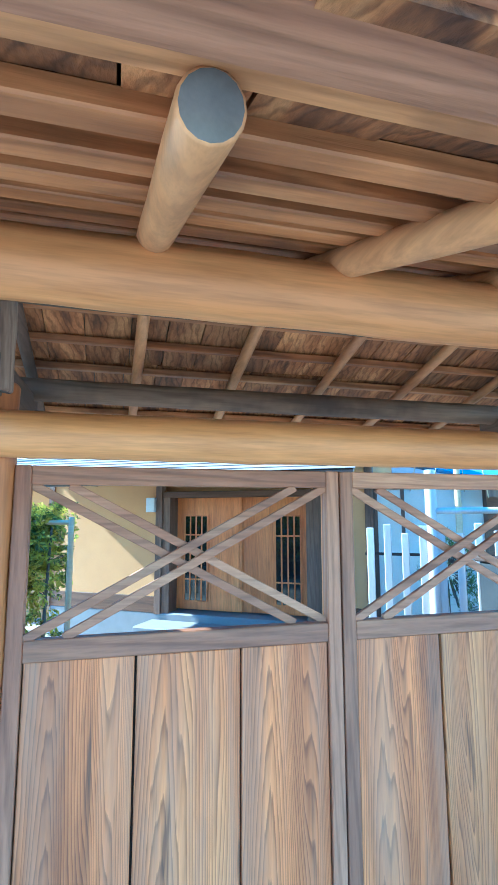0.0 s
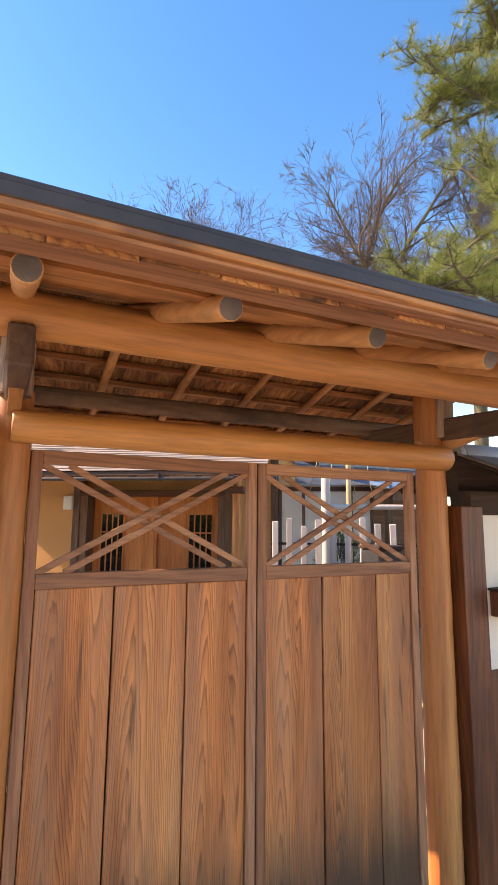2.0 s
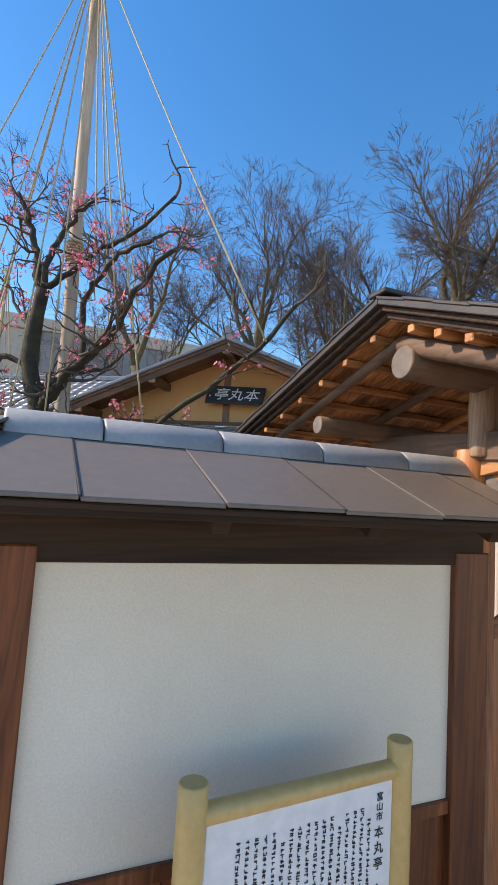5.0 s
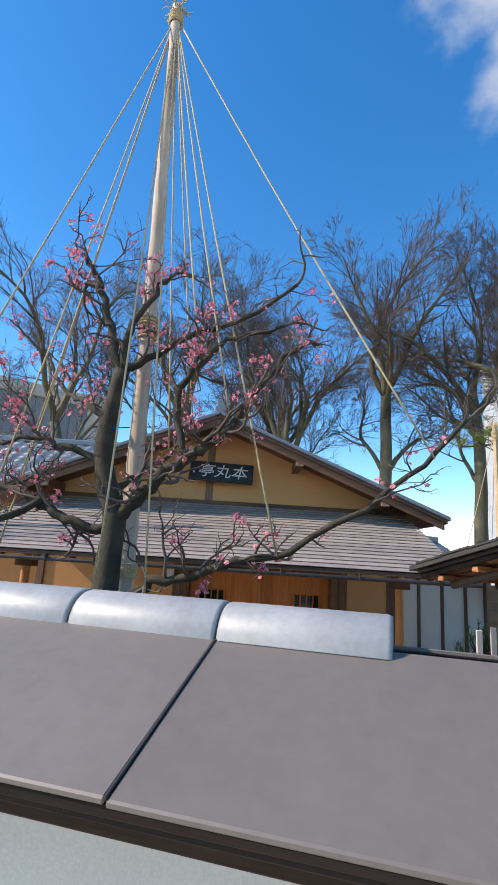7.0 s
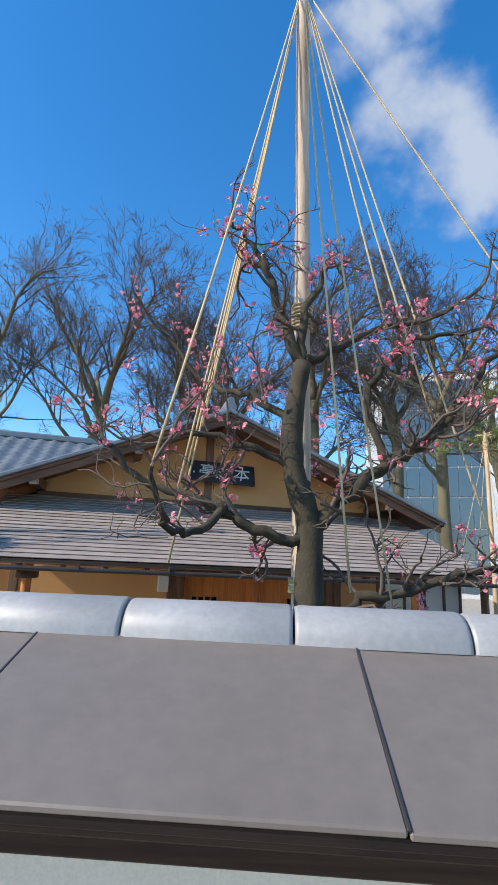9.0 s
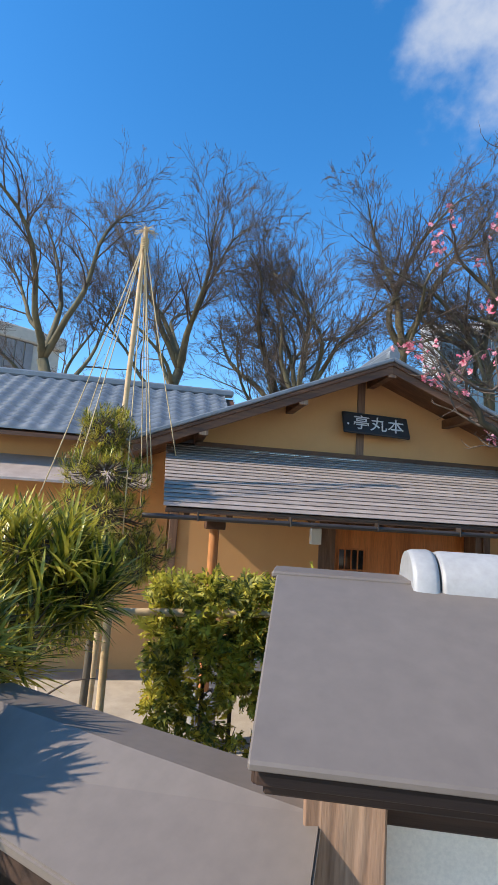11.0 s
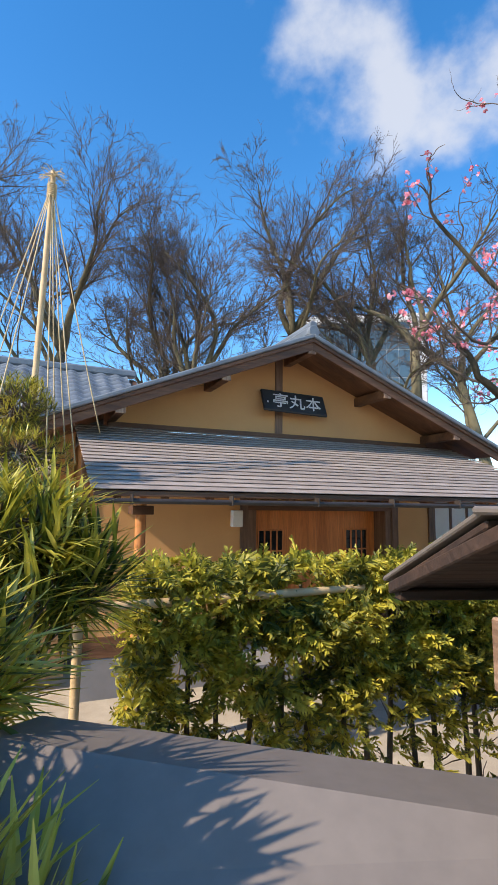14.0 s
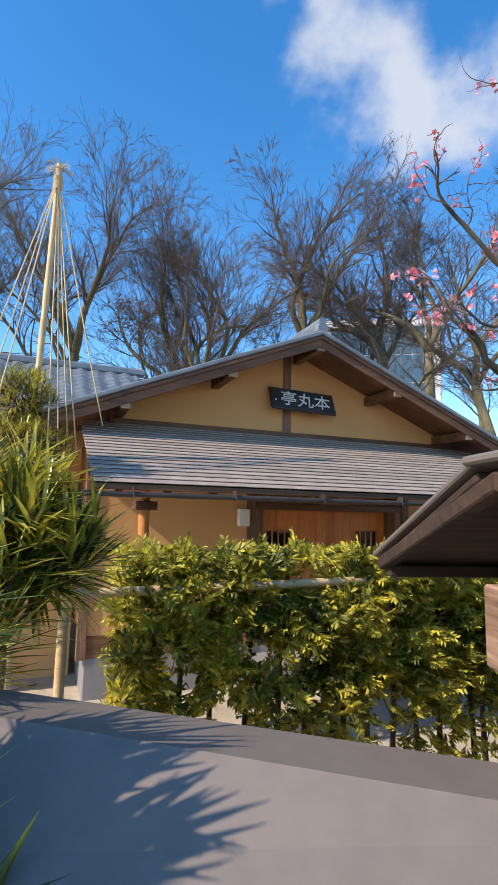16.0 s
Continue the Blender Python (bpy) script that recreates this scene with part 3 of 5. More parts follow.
def gate_door(x0, x1, seams, label):
    door = thing("gate_door", label, "gate door", pose((x0 + x1) / 2, 0, GZ + 0.035), "leaves of the gate")
    def put(ob):
        return seat(ob, IDENT, door)
    z0, zm0, zm1, zt0, zt1 = GZ + 0.035, 1.238, 1.298, 1.728, 1.782
    put(part("stile", block(x0, x0 + 0.045, -0.022, 0.022, z0, zt1, 0.003), M_STILE))
    put(part("stile", block(x1 - 0.045, x1, -0.022, 0.022, z0, zt1, 0.003), M_STILE))
    put(part("mid_rail", block(x0 + 0.045, x1 - 0.045, -0.02, 0.02, zm0, zm1, 0.003), M_RAIL))
    put(part("top_rail", block(x0 + 0.045, x1 - 0.045, -0.02, 0.02, zt0, zt1, 0.003), M_RAIL))
    put(part("bottom_rail", block(x0 + 0.045, x1 - 0.045, -0.02, 0.02, z0, z0 + 0.07, 0.003), M_RAIL))
    edges = [x0 + 0.045, *seams, x1 - 0.045]
    for i, (a, b) in enumerate(zip(edges, edges[1:])):
        dy = (0.003, -0.002, 0.001)[i % 3]
        put(part("plank", block(a + 0.0035, b - 0.0035, -0.012 + dy, 0.008 + dy, z0 + 0.07, zm0, 0.003), M_PLANK))
    put(part("backing", block(x0 + 0.04, x1 - 0.04, 0.0125, 0.02, z0 + 0.06, zm0 + 0.004, 0), M_DARK))
    a, b = x0 + 0.045, x1 - 0.045
    off = 0.105
    for k, (p, q) in enumerate((((a, zm1), (b - off, zt0)), ((a + off, zm1), (b, zt0)), ((a, zt0), (b - off, zm1)), ((a + off, zt0), (b, zm1)))):
        y = -0.008 if k < 2 else 0.008
        put(beam("lattice_bar", (p[0], y, p[1]), (q[0], y, q[1]), 0.015, 0.026, M_RAIL, None, 0.002))
    return door


gate_door(-1.02, -0.022, (-0.668, -0.355), "weathered wooden gate leaf with crossed lattice, shut")
gate_door(-0.016, 0.95, (0.345, 0.675), "weathered wooden gate leaf with crossed lattice, shut")


# ---- garden walls with their little roofs ----
def roof_panel(x0a, x0b, x1a, x1b, ya, za, yb, zb, th):
    """A sheet between the ridge side a and the eave side b, th thick, with a turned-down lip."""
    bm = bmesh.new()
    top = [bm.verts.new(c) for c in ((x0a, ya, za), (x1a, ya, za), (x1b, yb, zb), (x0b, yb, zb))]
    bot = [bm.verts.new((v.co.x, v.co.y, v.co.z - th)) for v in top]
    bm.faces.new(top)
    bm.faces.new(bot[::-1])
    for i in range(4):
        j = (i + 1) % 4
        bm.faces.new((top[j], top[i], bot[i], bot[j]))
    bmesh.ops.recalc_face_normals(bm, faces=bm.faces)
    bmesh.ops.bevel(bm, geom=bm.edges[:], offset=0.003, segments=1, affect="EDGES")
    return bm


def garden_wall(name, label, m, length, m0, m1, yr, half=0.49, posts=(), cap_to=None, cap_from=0.0, seam0=0.07, dz=0.0, body=None, step=0.345, post_mat=None):
    """x runs along the wall, +y faces the path. m0, m1: tangents of the mitres at its ends."""
    w = thing(name, label, "garden wall", m @ pose(length / 2, yr + 0.04, 0), kind="structure")
    def put(ob):
        return seat(ob, m, w)
    body = length if body is None else body
    f = 0.09 + yr + 0.04          # outer face
    bk = f - 0.17
    put(part("plaster", block(0, body, bk, f, 0.70, 1.56, 0.002), M_PLASTER))
    put(part("wall_rail", block(0, body, f - 0.10, f + 0.014, 0.655, 0.705, 0.004), M_DARKZ))
    put(part("wall_plate", block(-0.02, body + 0.02, f - 0.13, f + 0.022, 1.552, 1.69, 0.005), M_DARK))
    put(part("frieze", block(0, body, yr - 0.05, yr + 0.05, 1.66, 1.925, 0), M_DARK))
    put(part("wall_core", block(0, body, bk + 0.01, f - 0.03, GZ + 0.12, 0.66, 0), M_DARKZ))
    x, k = 0.0, 0
    while x < body - 0.01:
        x1 = min(x + 0.17, body)
        put(part("wainscot_board", block(x + 0.002, x1 - 0.002, f - 0.03, f - 0.008 + 0.004 * (k % 2), GZ + 0.12, 0.656, 0.003), M_DARKZ))
        x, k = x1, k + 1
    put(part("sill_stone", block(0, body, bk - 0.03, f + 0.02, GZ - 0.05, GZ + 0.12, 0.01), M_PALEBUILD))
    for p in posts:
        put(part("wall_post", block(p - 0.085, p + 0.085, f - 0.16, f + 0.03, GZ - 0.02, 1.60, 0.005), post_mat or M_DARKZ))
    # roof
    zr, ze = 1.945 + dz, 1.785 + dz
    def ends(y):
        return -(y - yr) * m0, length + (y - yr) * m1
    marks = [0.0]
    k = 0
    while seam0 + step * k < length - 0.03:
        if seam0 + step * k > 0.03:
            marks.append(seam0 + step * k)
        k += 1
    marks.append(length)
    n = len(marks) - 1
    for side in (1, -1):
        ya, yb = yr + side * 0.05, yr + side * half
        (a0, a1), (b0, b1) = ends(ya), ends(yb)
        xas = [a0, *marks[1:-1], a1]
        xbs = [b0, *marks[1:-1], b1]
        for i in range(n):
            lift = 0.003 if i % 2 else 0.0
            put(part("roof_sheet", roof_panel(xas[i], xbs[i] + 0.0015, xas[i + 1], xbs[i + 1] - 0.0015, ya, zr + 0.012 + lift, yb, ze + lift, 0.012), M_SHEET))
            if i:
                bold = step > 0.5 or round((marks[i] - seam0) / step) % 2 == 0
                put(beam("seam", (xas[i], ya, zr + 0.014), (xbs[i], yb, ze + 0.002), 0.0055 if bold else 0.003, 0.005 if bold else 0.004, M_BLACK if bold else M_SHEET, None, 0.001))
        # soffit boards and the eaves batten
        put(part("soffit", roof_panel(a0 + 0.01, b0 + 0.01, a1 - 0.01, b1 - 0.01, ya, zr - 0.004, yb - side * 0.012, ze - 0.014, 0.016), M_DARK))
        put(part("eaves_batten", block(b0 + 0.02, b1 - 0.02, yb - side * 0.045 - 0.016, yb - side * 0.045 + 0.016, ze - 0.046, ze - 0.022, 0.003), M_DARK))
        x = 0.20
        while x < length - 0.1:
            put(beam("eaves_bracket", (x, yr + side * 0.10, zr - 0.075), (x, yb - side * 0.09, ze - 0.06), 0.05, 0.05, M_DARK, None, 0.004))
            x += 0.49
    # ridge of half-round tiles
    cap_to = length if cap_to is None else cap_to
    x = cap_from
    while x < cap_to - 0.05:
        x1 = min(x + 0.385, cap_to)
        bm = bmesh.new()
        rows = []
        for xx, r in ((x + 0.002, 0.084), (x + 0.012, 0.088), (x1 - 0.012, 0.086), (x1 - 0.003, 0.082)):
            rows.append([bm.verts.new((xx, yr + math.cos(a) * r, zr + 0.0 + max(0.0, math.sin(a)) * r * 0.92)) for a in np.linspace(0, math.pi, 13)])
        for r0, r1 in zip(rows, rows[1:]):
            for i in range(12):
                bm.faces.new((r0[i], r0[i + 1], r1[i + 1], r1[i]))
        bm.faces.new(rows[0])
        bm.faces.new(rows[-1][::-1])
        for fc in bm.faces:
            fc.smooth = len(fc.verts) == 4
        bmesh.ops.recalc_face_normals(bm, faces=bm.faces)
        put(part("ridge_tile", bm, M_CAP))
        x = x1
    if cap_to < length - 0.02:
        put(part("ridge_flashing", block(cap_to - 0.02, length + 0.01, yr - 0.06, yr + 0.06, zr + 0.004, zr + 0.018, 0.004), M_SHEET))
    return w


TM = math.tan(radians(25.8))
W1 = pose(-1.16, 0.0, 0, 0, 0, 180)
W2 = pose(-2.9, 0.0, 0, 0, 0, 128.4)
W3 = pose(5.2, 0.0, 0, 0, 0, 180)
garden_wall("wall_south", "white plastered garden wall with dark timber frame and metal roof", W1, 1.74, 0.0, TM, -0.04, posts=(0.045, 1.70), cap_from=-0.08, seam0=0.17, dz=-0.042)
# west posts in near-black timber: the eaves' shade put into their colour
garden_wall("wall_west", "white plastered garden wall with silvery ridge tiles", W2, 4.14, TM, 0.0, -0.068, half=0.505, posts=(0.05, 1.54, 3.14), cap_to=3.87, cap_from=0.349, body=3.94, seam0=0.03, step=0.703, post_mat=M_DARK)
garden_wall("wall_east", "white plastered garden wall beside the gate", W3, 3.9, 0.0, 0.0, -0.04, posts=(3.92, 2.0, 0.06), dz=-0.042)

# gable end of the west wall: beam end, posts, verge boards
end_frame = thing("wall_end_frame", "sunbleached timber post and beam end under the wall gable", "timber frame", W2 @ pose(4.05, 0.0, 0))
for nm, bm, mt in (
    ("beam_end", block(3.85, 4.09, -0.185, -0.075, 1.645, 1.77, 0.004), M_GREYWOODY),
    ("bracket", block(3.9, 4.03, -0.072, 0.042, 1.57, 1.70, 0.008), M_GREYWOODY),
    ("post", block(3.93, 4.065, 0.045, 0.165, GZ - 0.03, 1.76, 0.004), M_GREYWOOD),
    ("purlin_end", block(3.9, 4.12, 0.06, 0.12, 1.762, 1.80, 0.004), M_DARK),
):
    seat(part(nm, bm, mt), W2, end_frame)
for side in (1, -1):
    seat(part("verge_board", roof_panel(4.105, 4.105, 4.135, 4.135, -0.068, 1.938, -0.068 + side * 0.48, 1.778, 0.028), M_DARK), W2, end_frame)


# low roof that butts against the wall's end
def low_roof():
    th = thing("low_lean_to_roof", "low brown-grey metal lean-to roof beside the wall end", "lean-to roof", pose(-5.65, 3.5, 0))
    fr, fl, nl, nr = Vector((-5.375, 3.13, 1.562)), Vector((-5.652, 4.06, 1.562)), Vector((-5.985, 3.93, 1.50)), Vector((-5.755, 2.93, 1.50))
    gr, gl = Vector((-5.52, 3.07, 1.588)), Vector((-5.80, 4.01, 1.588))
    bm = bmesh.new()
    top = [bm.verts.new(c) for c in (fr, fl, gl, nl, nr, gr)]
    bot = [bm.verts.new(v.co - Vector((0, 0, 0.02))) for v in top]
    for a, b, c, d in ((0, 1, 2, 5), (5, 2, 3, 4)):
        bm.faces.new((top[a], top[b], top[c], top[d]))
        bm.faces.new((bot[d], bot[c], bot[b], bot[a]))
    for i in range(6):
        j = (i + 1) % 6
        bm.faces.new((top[j], top[i], bot[i], bot[j]))
    bmesh.ops.recalc_face_normals(bm, faces=bm.faces)
    bmesh.ops.bevel(bm, geom=[e for e in bm.edges if e.is_boundary or abs(e.calc_face_angle(0)) > 0.6], offset=0.004, segments=2, affect="EDGES")
    seat(part("roof_sheet", bm, M_SHEET), IDENT, th)
    seat(beam("eaves_board", nr + Vector((0.04, 0.02, -0.05)), nl + Vector((0.04, 0, -0.05)), 0.03, 0.06, M_DARK, None), IDENT, th)
    seat(beam("back_board", fr + Vector((-0.04, 0.02, -0.05)), fl + Vector((-0.04, 0, -0.05)), 0.03, 0.06, M_DARK, None), IDENT, th)
    for a, b in ((0.04, 0.5), (0.5, 0.96)):
        p, q = nr.lerp(nl, a), nr.lerp(nl, b)
        seat(beam("boarding", (p.x + 0.1, p.y, 0.58), (q.x + 0.1, q.y, 0.58), 0.03, 1.74, M_DARK, None), IDENT, th)
    for t in (0.05, 0.5, 0.95):
        p = fr.lerp(fl, t)
        seat(part("post", block(p.x - 0.07, p.x - 0.01, p.y - 0.03, p.y + 0.03, GZ - 0.03, 1.56), M_DARKZ), IDENT, th)
    return th


low_roof()


# ---- notice board ----
def notice_board():
    a = math.atan2(0.047, 0.667)
    m = pose(-2.0415, -0.3495, 0, 0, 0, math.degrees(a))
    th = thing("notice_board", "white notice board in a yellow bamboo-like frame", "notice board", m)
    def put(ob):
        return seat(ob, m, th)
    for x in (-0.334, 0.334):
        put(log("post", (x, 0, GZ - 0.05), (x, 0, 1.066), 0.0375, 0.0375, M_YELLOW, None, 24, 0.0, ends=False))
    put(log("top_bar", (-0.32, 0, 0.985), (0.32, 0, 0.985), 0.027, 0.027, M_YELLOW, None, 18, 0.0, ends=False))
    put(log("bottom_bar", (-0.32, 0, 0.335), (0.32, 0, 0.335), 0.027, 0.027, M_YELLOW, None, 18, 0.0, ends=False))
    put(part("panel", block(-0.298, 0.298, -0.012, 0.008, 0.345, 0.965, 0.002), M_BOARD))
    yf = -0.0155
    # heading and a column of smaller signs beside it
    def word(text, x, z, size, step):
        for i, ch in enumerate(text):
            cu = bpy.data.curves.new("lettering", "FONT")
            cu.body, cu.size, cu.extrude, cu.align_x = ch, size, 0.0006, "CENTER"
            ob = new("lettering", cu)
            dg = bpy.context.evaluated_depsgraph_get()
            me = bpy.data.meshes.new_from_object(ob.evaluated_get(dg))
            bpy.data.objects.remove(ob)
            if len(me.vertices):
                me.materials.clear()
                me.materials.append(M_INK)
                t = new("lettering", me)
                t.parent = th
                t.matrix_parent_inverse = th.matrix_basis.inverted() @ m @ pose(x, yf + 0.002, z - i * step, 90, 0, 0)
    word("富山市", 0.25, 0.915, 0.026, 0.027)
    word("本丸亭", 0.25, 0.815, 0.036, 0.042)
    put(part("text_column", block(0.247, 0.251, yf, -0.012, 0.60, 0.69, 0), M_INK))
    rnd = random.Random(9)
    x = 0.212
    for c in range(17):
        z, bm = 0.90 - (0.03 if c in (0, 4, 11) else 0), bmesh.new()
        stop = 0.60 + rnd.choice((0, 0, 0.01, 0.05))
        while z > stop:
            h = rnd.uniform(0.009, 0.012)
            wd = rnd.uniform(0.010, 0.0135)
            for _ in range(rnd.choice((1, 1, 2))):
                bmesh.ops.create_cube(bm, size=1.0, matrix=Matrix.LocRotScale((x + rnd.uniform(-0.4, 0.4) * wd, (yf - 0.012) / 2, z + rnd.uniform(-0.1, 0.1) * h), None, (0.0014, 0.0028, h * rnd.uniform(0.5, 0.95))))
            for _ in range(rnd.choice((1, 2, 2))):
                bmesh.ops.create_cube(bm, size=1.0, matrix=Matrix.LocRotScale((x + rnd.uniform(-0.1, 0.1) * wd, (yf - 0.012) / 2, z + rnd.uniform(-0.45, 0.45) * h), None, (wd * rnd.uniform(0.5, 0.95), 0.0028, 0.0013)))
            z -= h + 0.003
        put(part("text_column", bm, M_INK))
        x -= 0.0262
    # outline of the plan
    bm = bmesh.new()
    def bar(xa, xb, za, zb):
        bmesh.ops.create_cube(bm, size=1.0, matrix=Matrix.LocRotScale(((xa + xb) / 2, (yf - 0.012) / 2, (za + zb) / 2), None, (max(0.002, xb - xa), 0.0028, max(0.002, zb - za))))
    for xa, xb, za, zb in ((-0.20, 0.02, 0.43, 0.53), (-0.15, 0.0, 0.53, 0.56), (0.02, 0.09, 0.50, 0.53), (0.08, 0.13, 0.47, 0.56), (0.13, 0.20, 0.50, 0.55), (-0.12, -0.05, 0.43, 0.53), (0.03, 0.0, 0.40, 0.43)):
        bar(xa, xb, za, za)
        bar(xa, xb, zb, zb)
        bar(xa, xa, za, zb)
        bar(xb, xb, za, zb)
    for xa in (-0.16, -0.09, -0.02):
        bar(xa, xa, 0.43, 0.50)
    bar(-0.20, 0.02, 0.485, 0.485)
    for xa, za in ((-0.16, 0.385), (0.10, 0.44), (-0.18, 0.51), (-0.10, 0.46), (-0.03, 0.47)):
        for k in range(3):
            bar(xa + k * 0.011, xa + k * 0.011 + 0.007, za, za + 0.007)
    put(part("floor_plan", bm, M_INK))


notice_board()

mail = thing("letter_box", "brown wooden letter box on the wall", "letter box", pose(1.5, -0.17, 1.0))
seat(part("body", block(1.41, 1.62, -0.24, -0.09, 0.99, 1.13, 0.006), M_DARKZ), IDENT, mail)
seat(part("lid", block(1.40, 1.63, -0.255, -0.085, 1.13, 1.145, 0.003), M_DARK), IDENT, mail)


# ---- the house behind the wall ----
HM = pose(0, 0, 0, 0, 0, -35)      # x along its front, y into the house
AP, GV, BV = -3.53, 5.75, 4.98     # gable's middle, gable wall, barge boards
SL = 0.405


def house():
    th = thing("tea_house", "ochre-plastered tea house with tiled gable and broad pent roof", "house", HM @ pose(-3.5, 6, 0))
    def put(ob):
        return seat(ob, HM, th)
    def H(name, x0, x1, y0, y1, z0, z1, mat, bev=0.005, label=""):
        return put(part(name, block(x0, x1, y0, y1, z0, z1, bev), mat, None, label))
    H("plinth", -6.3, -0.65, 5.99, 9.95, GZ - 0.05, 0.03, M_LOUVRE, 0.02)
    # walls of the front, with the recess of the entrance
    H("wall", -6.35, -4.06, 6.0, 6.15, 0.28, 2.85, M_TAN, 0)
    H("wall", -1.44, -0.60, 6.0, 6.15, 0.28, 2.85, M_TAN, 0)
    H("wall", -4.06, -1.44, 6.30, 6.42, 1.93, 2.85, M_TAN, 0)
    H("wall", -6.35, -6.2, 6.15, 10.0, 0.28, 2.85, M_TAN, 0)
    H("wall", -0.75, -0.60, 6.15, 10.0, 0.28, 2.85, M_TAN, 0)
    H("skirting", -6.36, -4.05, 5.985, 6.16, 0.02, 0.28, M_HOUSEWOOD)
    H("skirting", -1.45, -0.58, 5.985, 6.16, 0.02, 0.28, M_HOUSEWOOD)
    for x in (-6.33, -4.10, -1.40, -0.63):
        H("post", x - 0.06, x + 0.06, 5.97, 6.10, 0.0, 2.8, M_HOUSEPOST)
    # door frame and the pair of sliding doors
    H("door_jamb", -4.04, -3.90, 6.0, 6.34, 0.0, 1.95, M_HOUSEPOST)
    H("door_jamb", -1.58, -1.46, 6.0, 6.34, 0.0, 1.95, M_HOUSEPOST)
    H("door_head", -4.06, -1.44, 5.99, 6.34, 1.90, 2.0, M_HOUSEWOOD)
    for x0, x1, gx0, gx1, y in ((-3.90, -2.72, -3.75, -3.33, 6.27), (-2.76, -1.58, -2.16, -1.74, 6.31)):
        d = put(part("sliding_door", block(x0, x1, y, y + 0.03, 0.06, 1.90, 0.004), M_DOOR, None, "orange cedar sliding door with a barred window"))
        def sub(nm, bm, mt):
            ob = part(nm, bm, mt)
            ob.parent = d
            return ob
        sub("window_pane", block(gx0, gx1, y - 0.006, y + 0.002, 0.20, 1.60, 0), M_PANE)
        for i in range(5):
            gx = gx0 + (gx1 - gx0) * i / 4
            sub("bar", block(gx - 0.012, gx + 0.012, y - 0.02, y - 0.007, 0.20, 1.60, 0.002), M_DOOR)
        for gz in (0.20, 0.55, 1.28, 1.60):
            sub("bar", block(gx0 - 0.012, gx1 + 0.012, y - 0.018, y - 0.0065, gz - 0.012, gz + 0.012, 0.002), M_DOOR)
        fx0, fx1 = (gx1 + 0.05, x1 - 0.05) if gx0 - x0 < x1 - gx1 else (x0 + 0.05, gx0 - 0.05)
        for fx in (fx0, fx1):
            sub("moulding", block(fx - 0.008, fx + 0.008, y - 0.01, y - 0.001, 0.2, 1.60, 0.002), M_DOOR)
    H("lamp_box", -4.31, -4.15, 5.90, 6.0, 1.66, 1.90, M_WHITEBOX, 0.01, "small white lamp box")
    # gable wall over the pent roof
    bm = bmesh.new()
    zs = 2.99
    hw = 2.55
    pts = [(AP - hw, zs), (AP + hw, zs), (AP + hw, 4.26 - SL * hw), (AP, 4.26), (AP - hw, 4.26 - SL * hw)]
    f0 = [bm.verts.new((x, GV, z)) for x, z in pts]
    f1 = [bm.verts.new((x, GV + 0.15, z)) for x, z in pts]
    bm.faces.new(f0)
    bm.faces.new(f1[::-1])
    for i in range(5):
        j = (i + 1) % 5
        bm.faces.new((f0[j], f0[i], f1[i], f1[j]))
    bmesh.ops.recalc_face_normals(bm, faces=bm.faces)
    put(part("gable_wall", bm, M_TAN))
    H("gable_sill", AP - 2.6, AP + 2.6, GV - 0.03, GV + 0.12, 2.955, 3.02, M_HOUSEWOOD)
    H("gable_post", AP - 0.20, AP - 0.08, GV - 0.02, GV + 0.1, 3.0, 4.16, M_HOUSEPOST)
    # purlins, their pale ends out to the barge boards
    for k in (-2.55, -1.25, 0, 1.25, 2.55):
        z = 4.19 - SL * abs(k)
        H("purlin", AP + k - 0.055, AP + k + 0.055, BV + 0.03, GV + 0.3, z - 0.14, z - 0.01, M_HOUSEWOOD)
        H("purlin_end", AP + k - 0.06, AP + k + 0.06, BV + 0.005, BV + 0.035, z - 0.145, z - 0.005, M_GREYWOOD, 0.004, "pale capped purlin end")
    # main roof: boards under, rows of tiles above
    def sloped(name, side, a, b, y0, y1, up, thick, mat, bev=0.004):
        """Between a and b from the ridge, on one side; up: height over the slope line."""
        bm = bmesh.new()
        c = []
        for d in (a, b):
            z = 4.19 - SL * d + up
            for y in (y0, y1):
                for t in (0, -thick):
                    c.append(bm.verts.new((AP + side * d, y, z + t)))
        for f in ((0, 2, 6, 4), (1, 5, 7, 3), (0, 1, 3, 2), (4, 6, 7, 5), (0, 4, 5, 1), (2, 3, 7, 6)):
            bm.faces.new([c[i] for i in f])
        bmesh.ops.recalc_face_normals(bm, faces=bm.faces)
        if bev:
            bmesh.ops.bevel(bm, geom=bm.edges[:], offset=bev, segments=1, affect="EDGES")
        return put(part(name, bm, mat))
    for side in (-1, 1):
        sloped("roof_deck", side, 0, 3.46, BV + 0.02, 10.2, 0.06, 0.05, M_HOUSEWOOD)
        sloped("barge_board", side, 0.0, 3.42, BV - 0.005, BV + 0.03, 0.015, 0.11, M_HOUSEWOOD)
        sloped("barge_fillet", side, 0.0, 3.46, BV - 0.03, BV + 0.04, 0.065, 0.05, M_HOUSEWOOD)
        sloped("verge_tiles", side, 0.0, 3.50, BV - 0.06, BV + 0.10, 0.13, 0.06, M_SLATE, 0.012)
        for i in range(14):
            sloped("tile_course", side, i * 0.25, i * 0.25 + 0.26, BV + 0.10, 10.2, 0.105, 0.035 + 0.01 * (i % 2), M_SLATE, 0.006)
    H("ridge_tiles", AP - 0.09, AP + 0.09, BV - 0.02, 10.2, 4.28, 4.42, M_SLATE, 0.03)
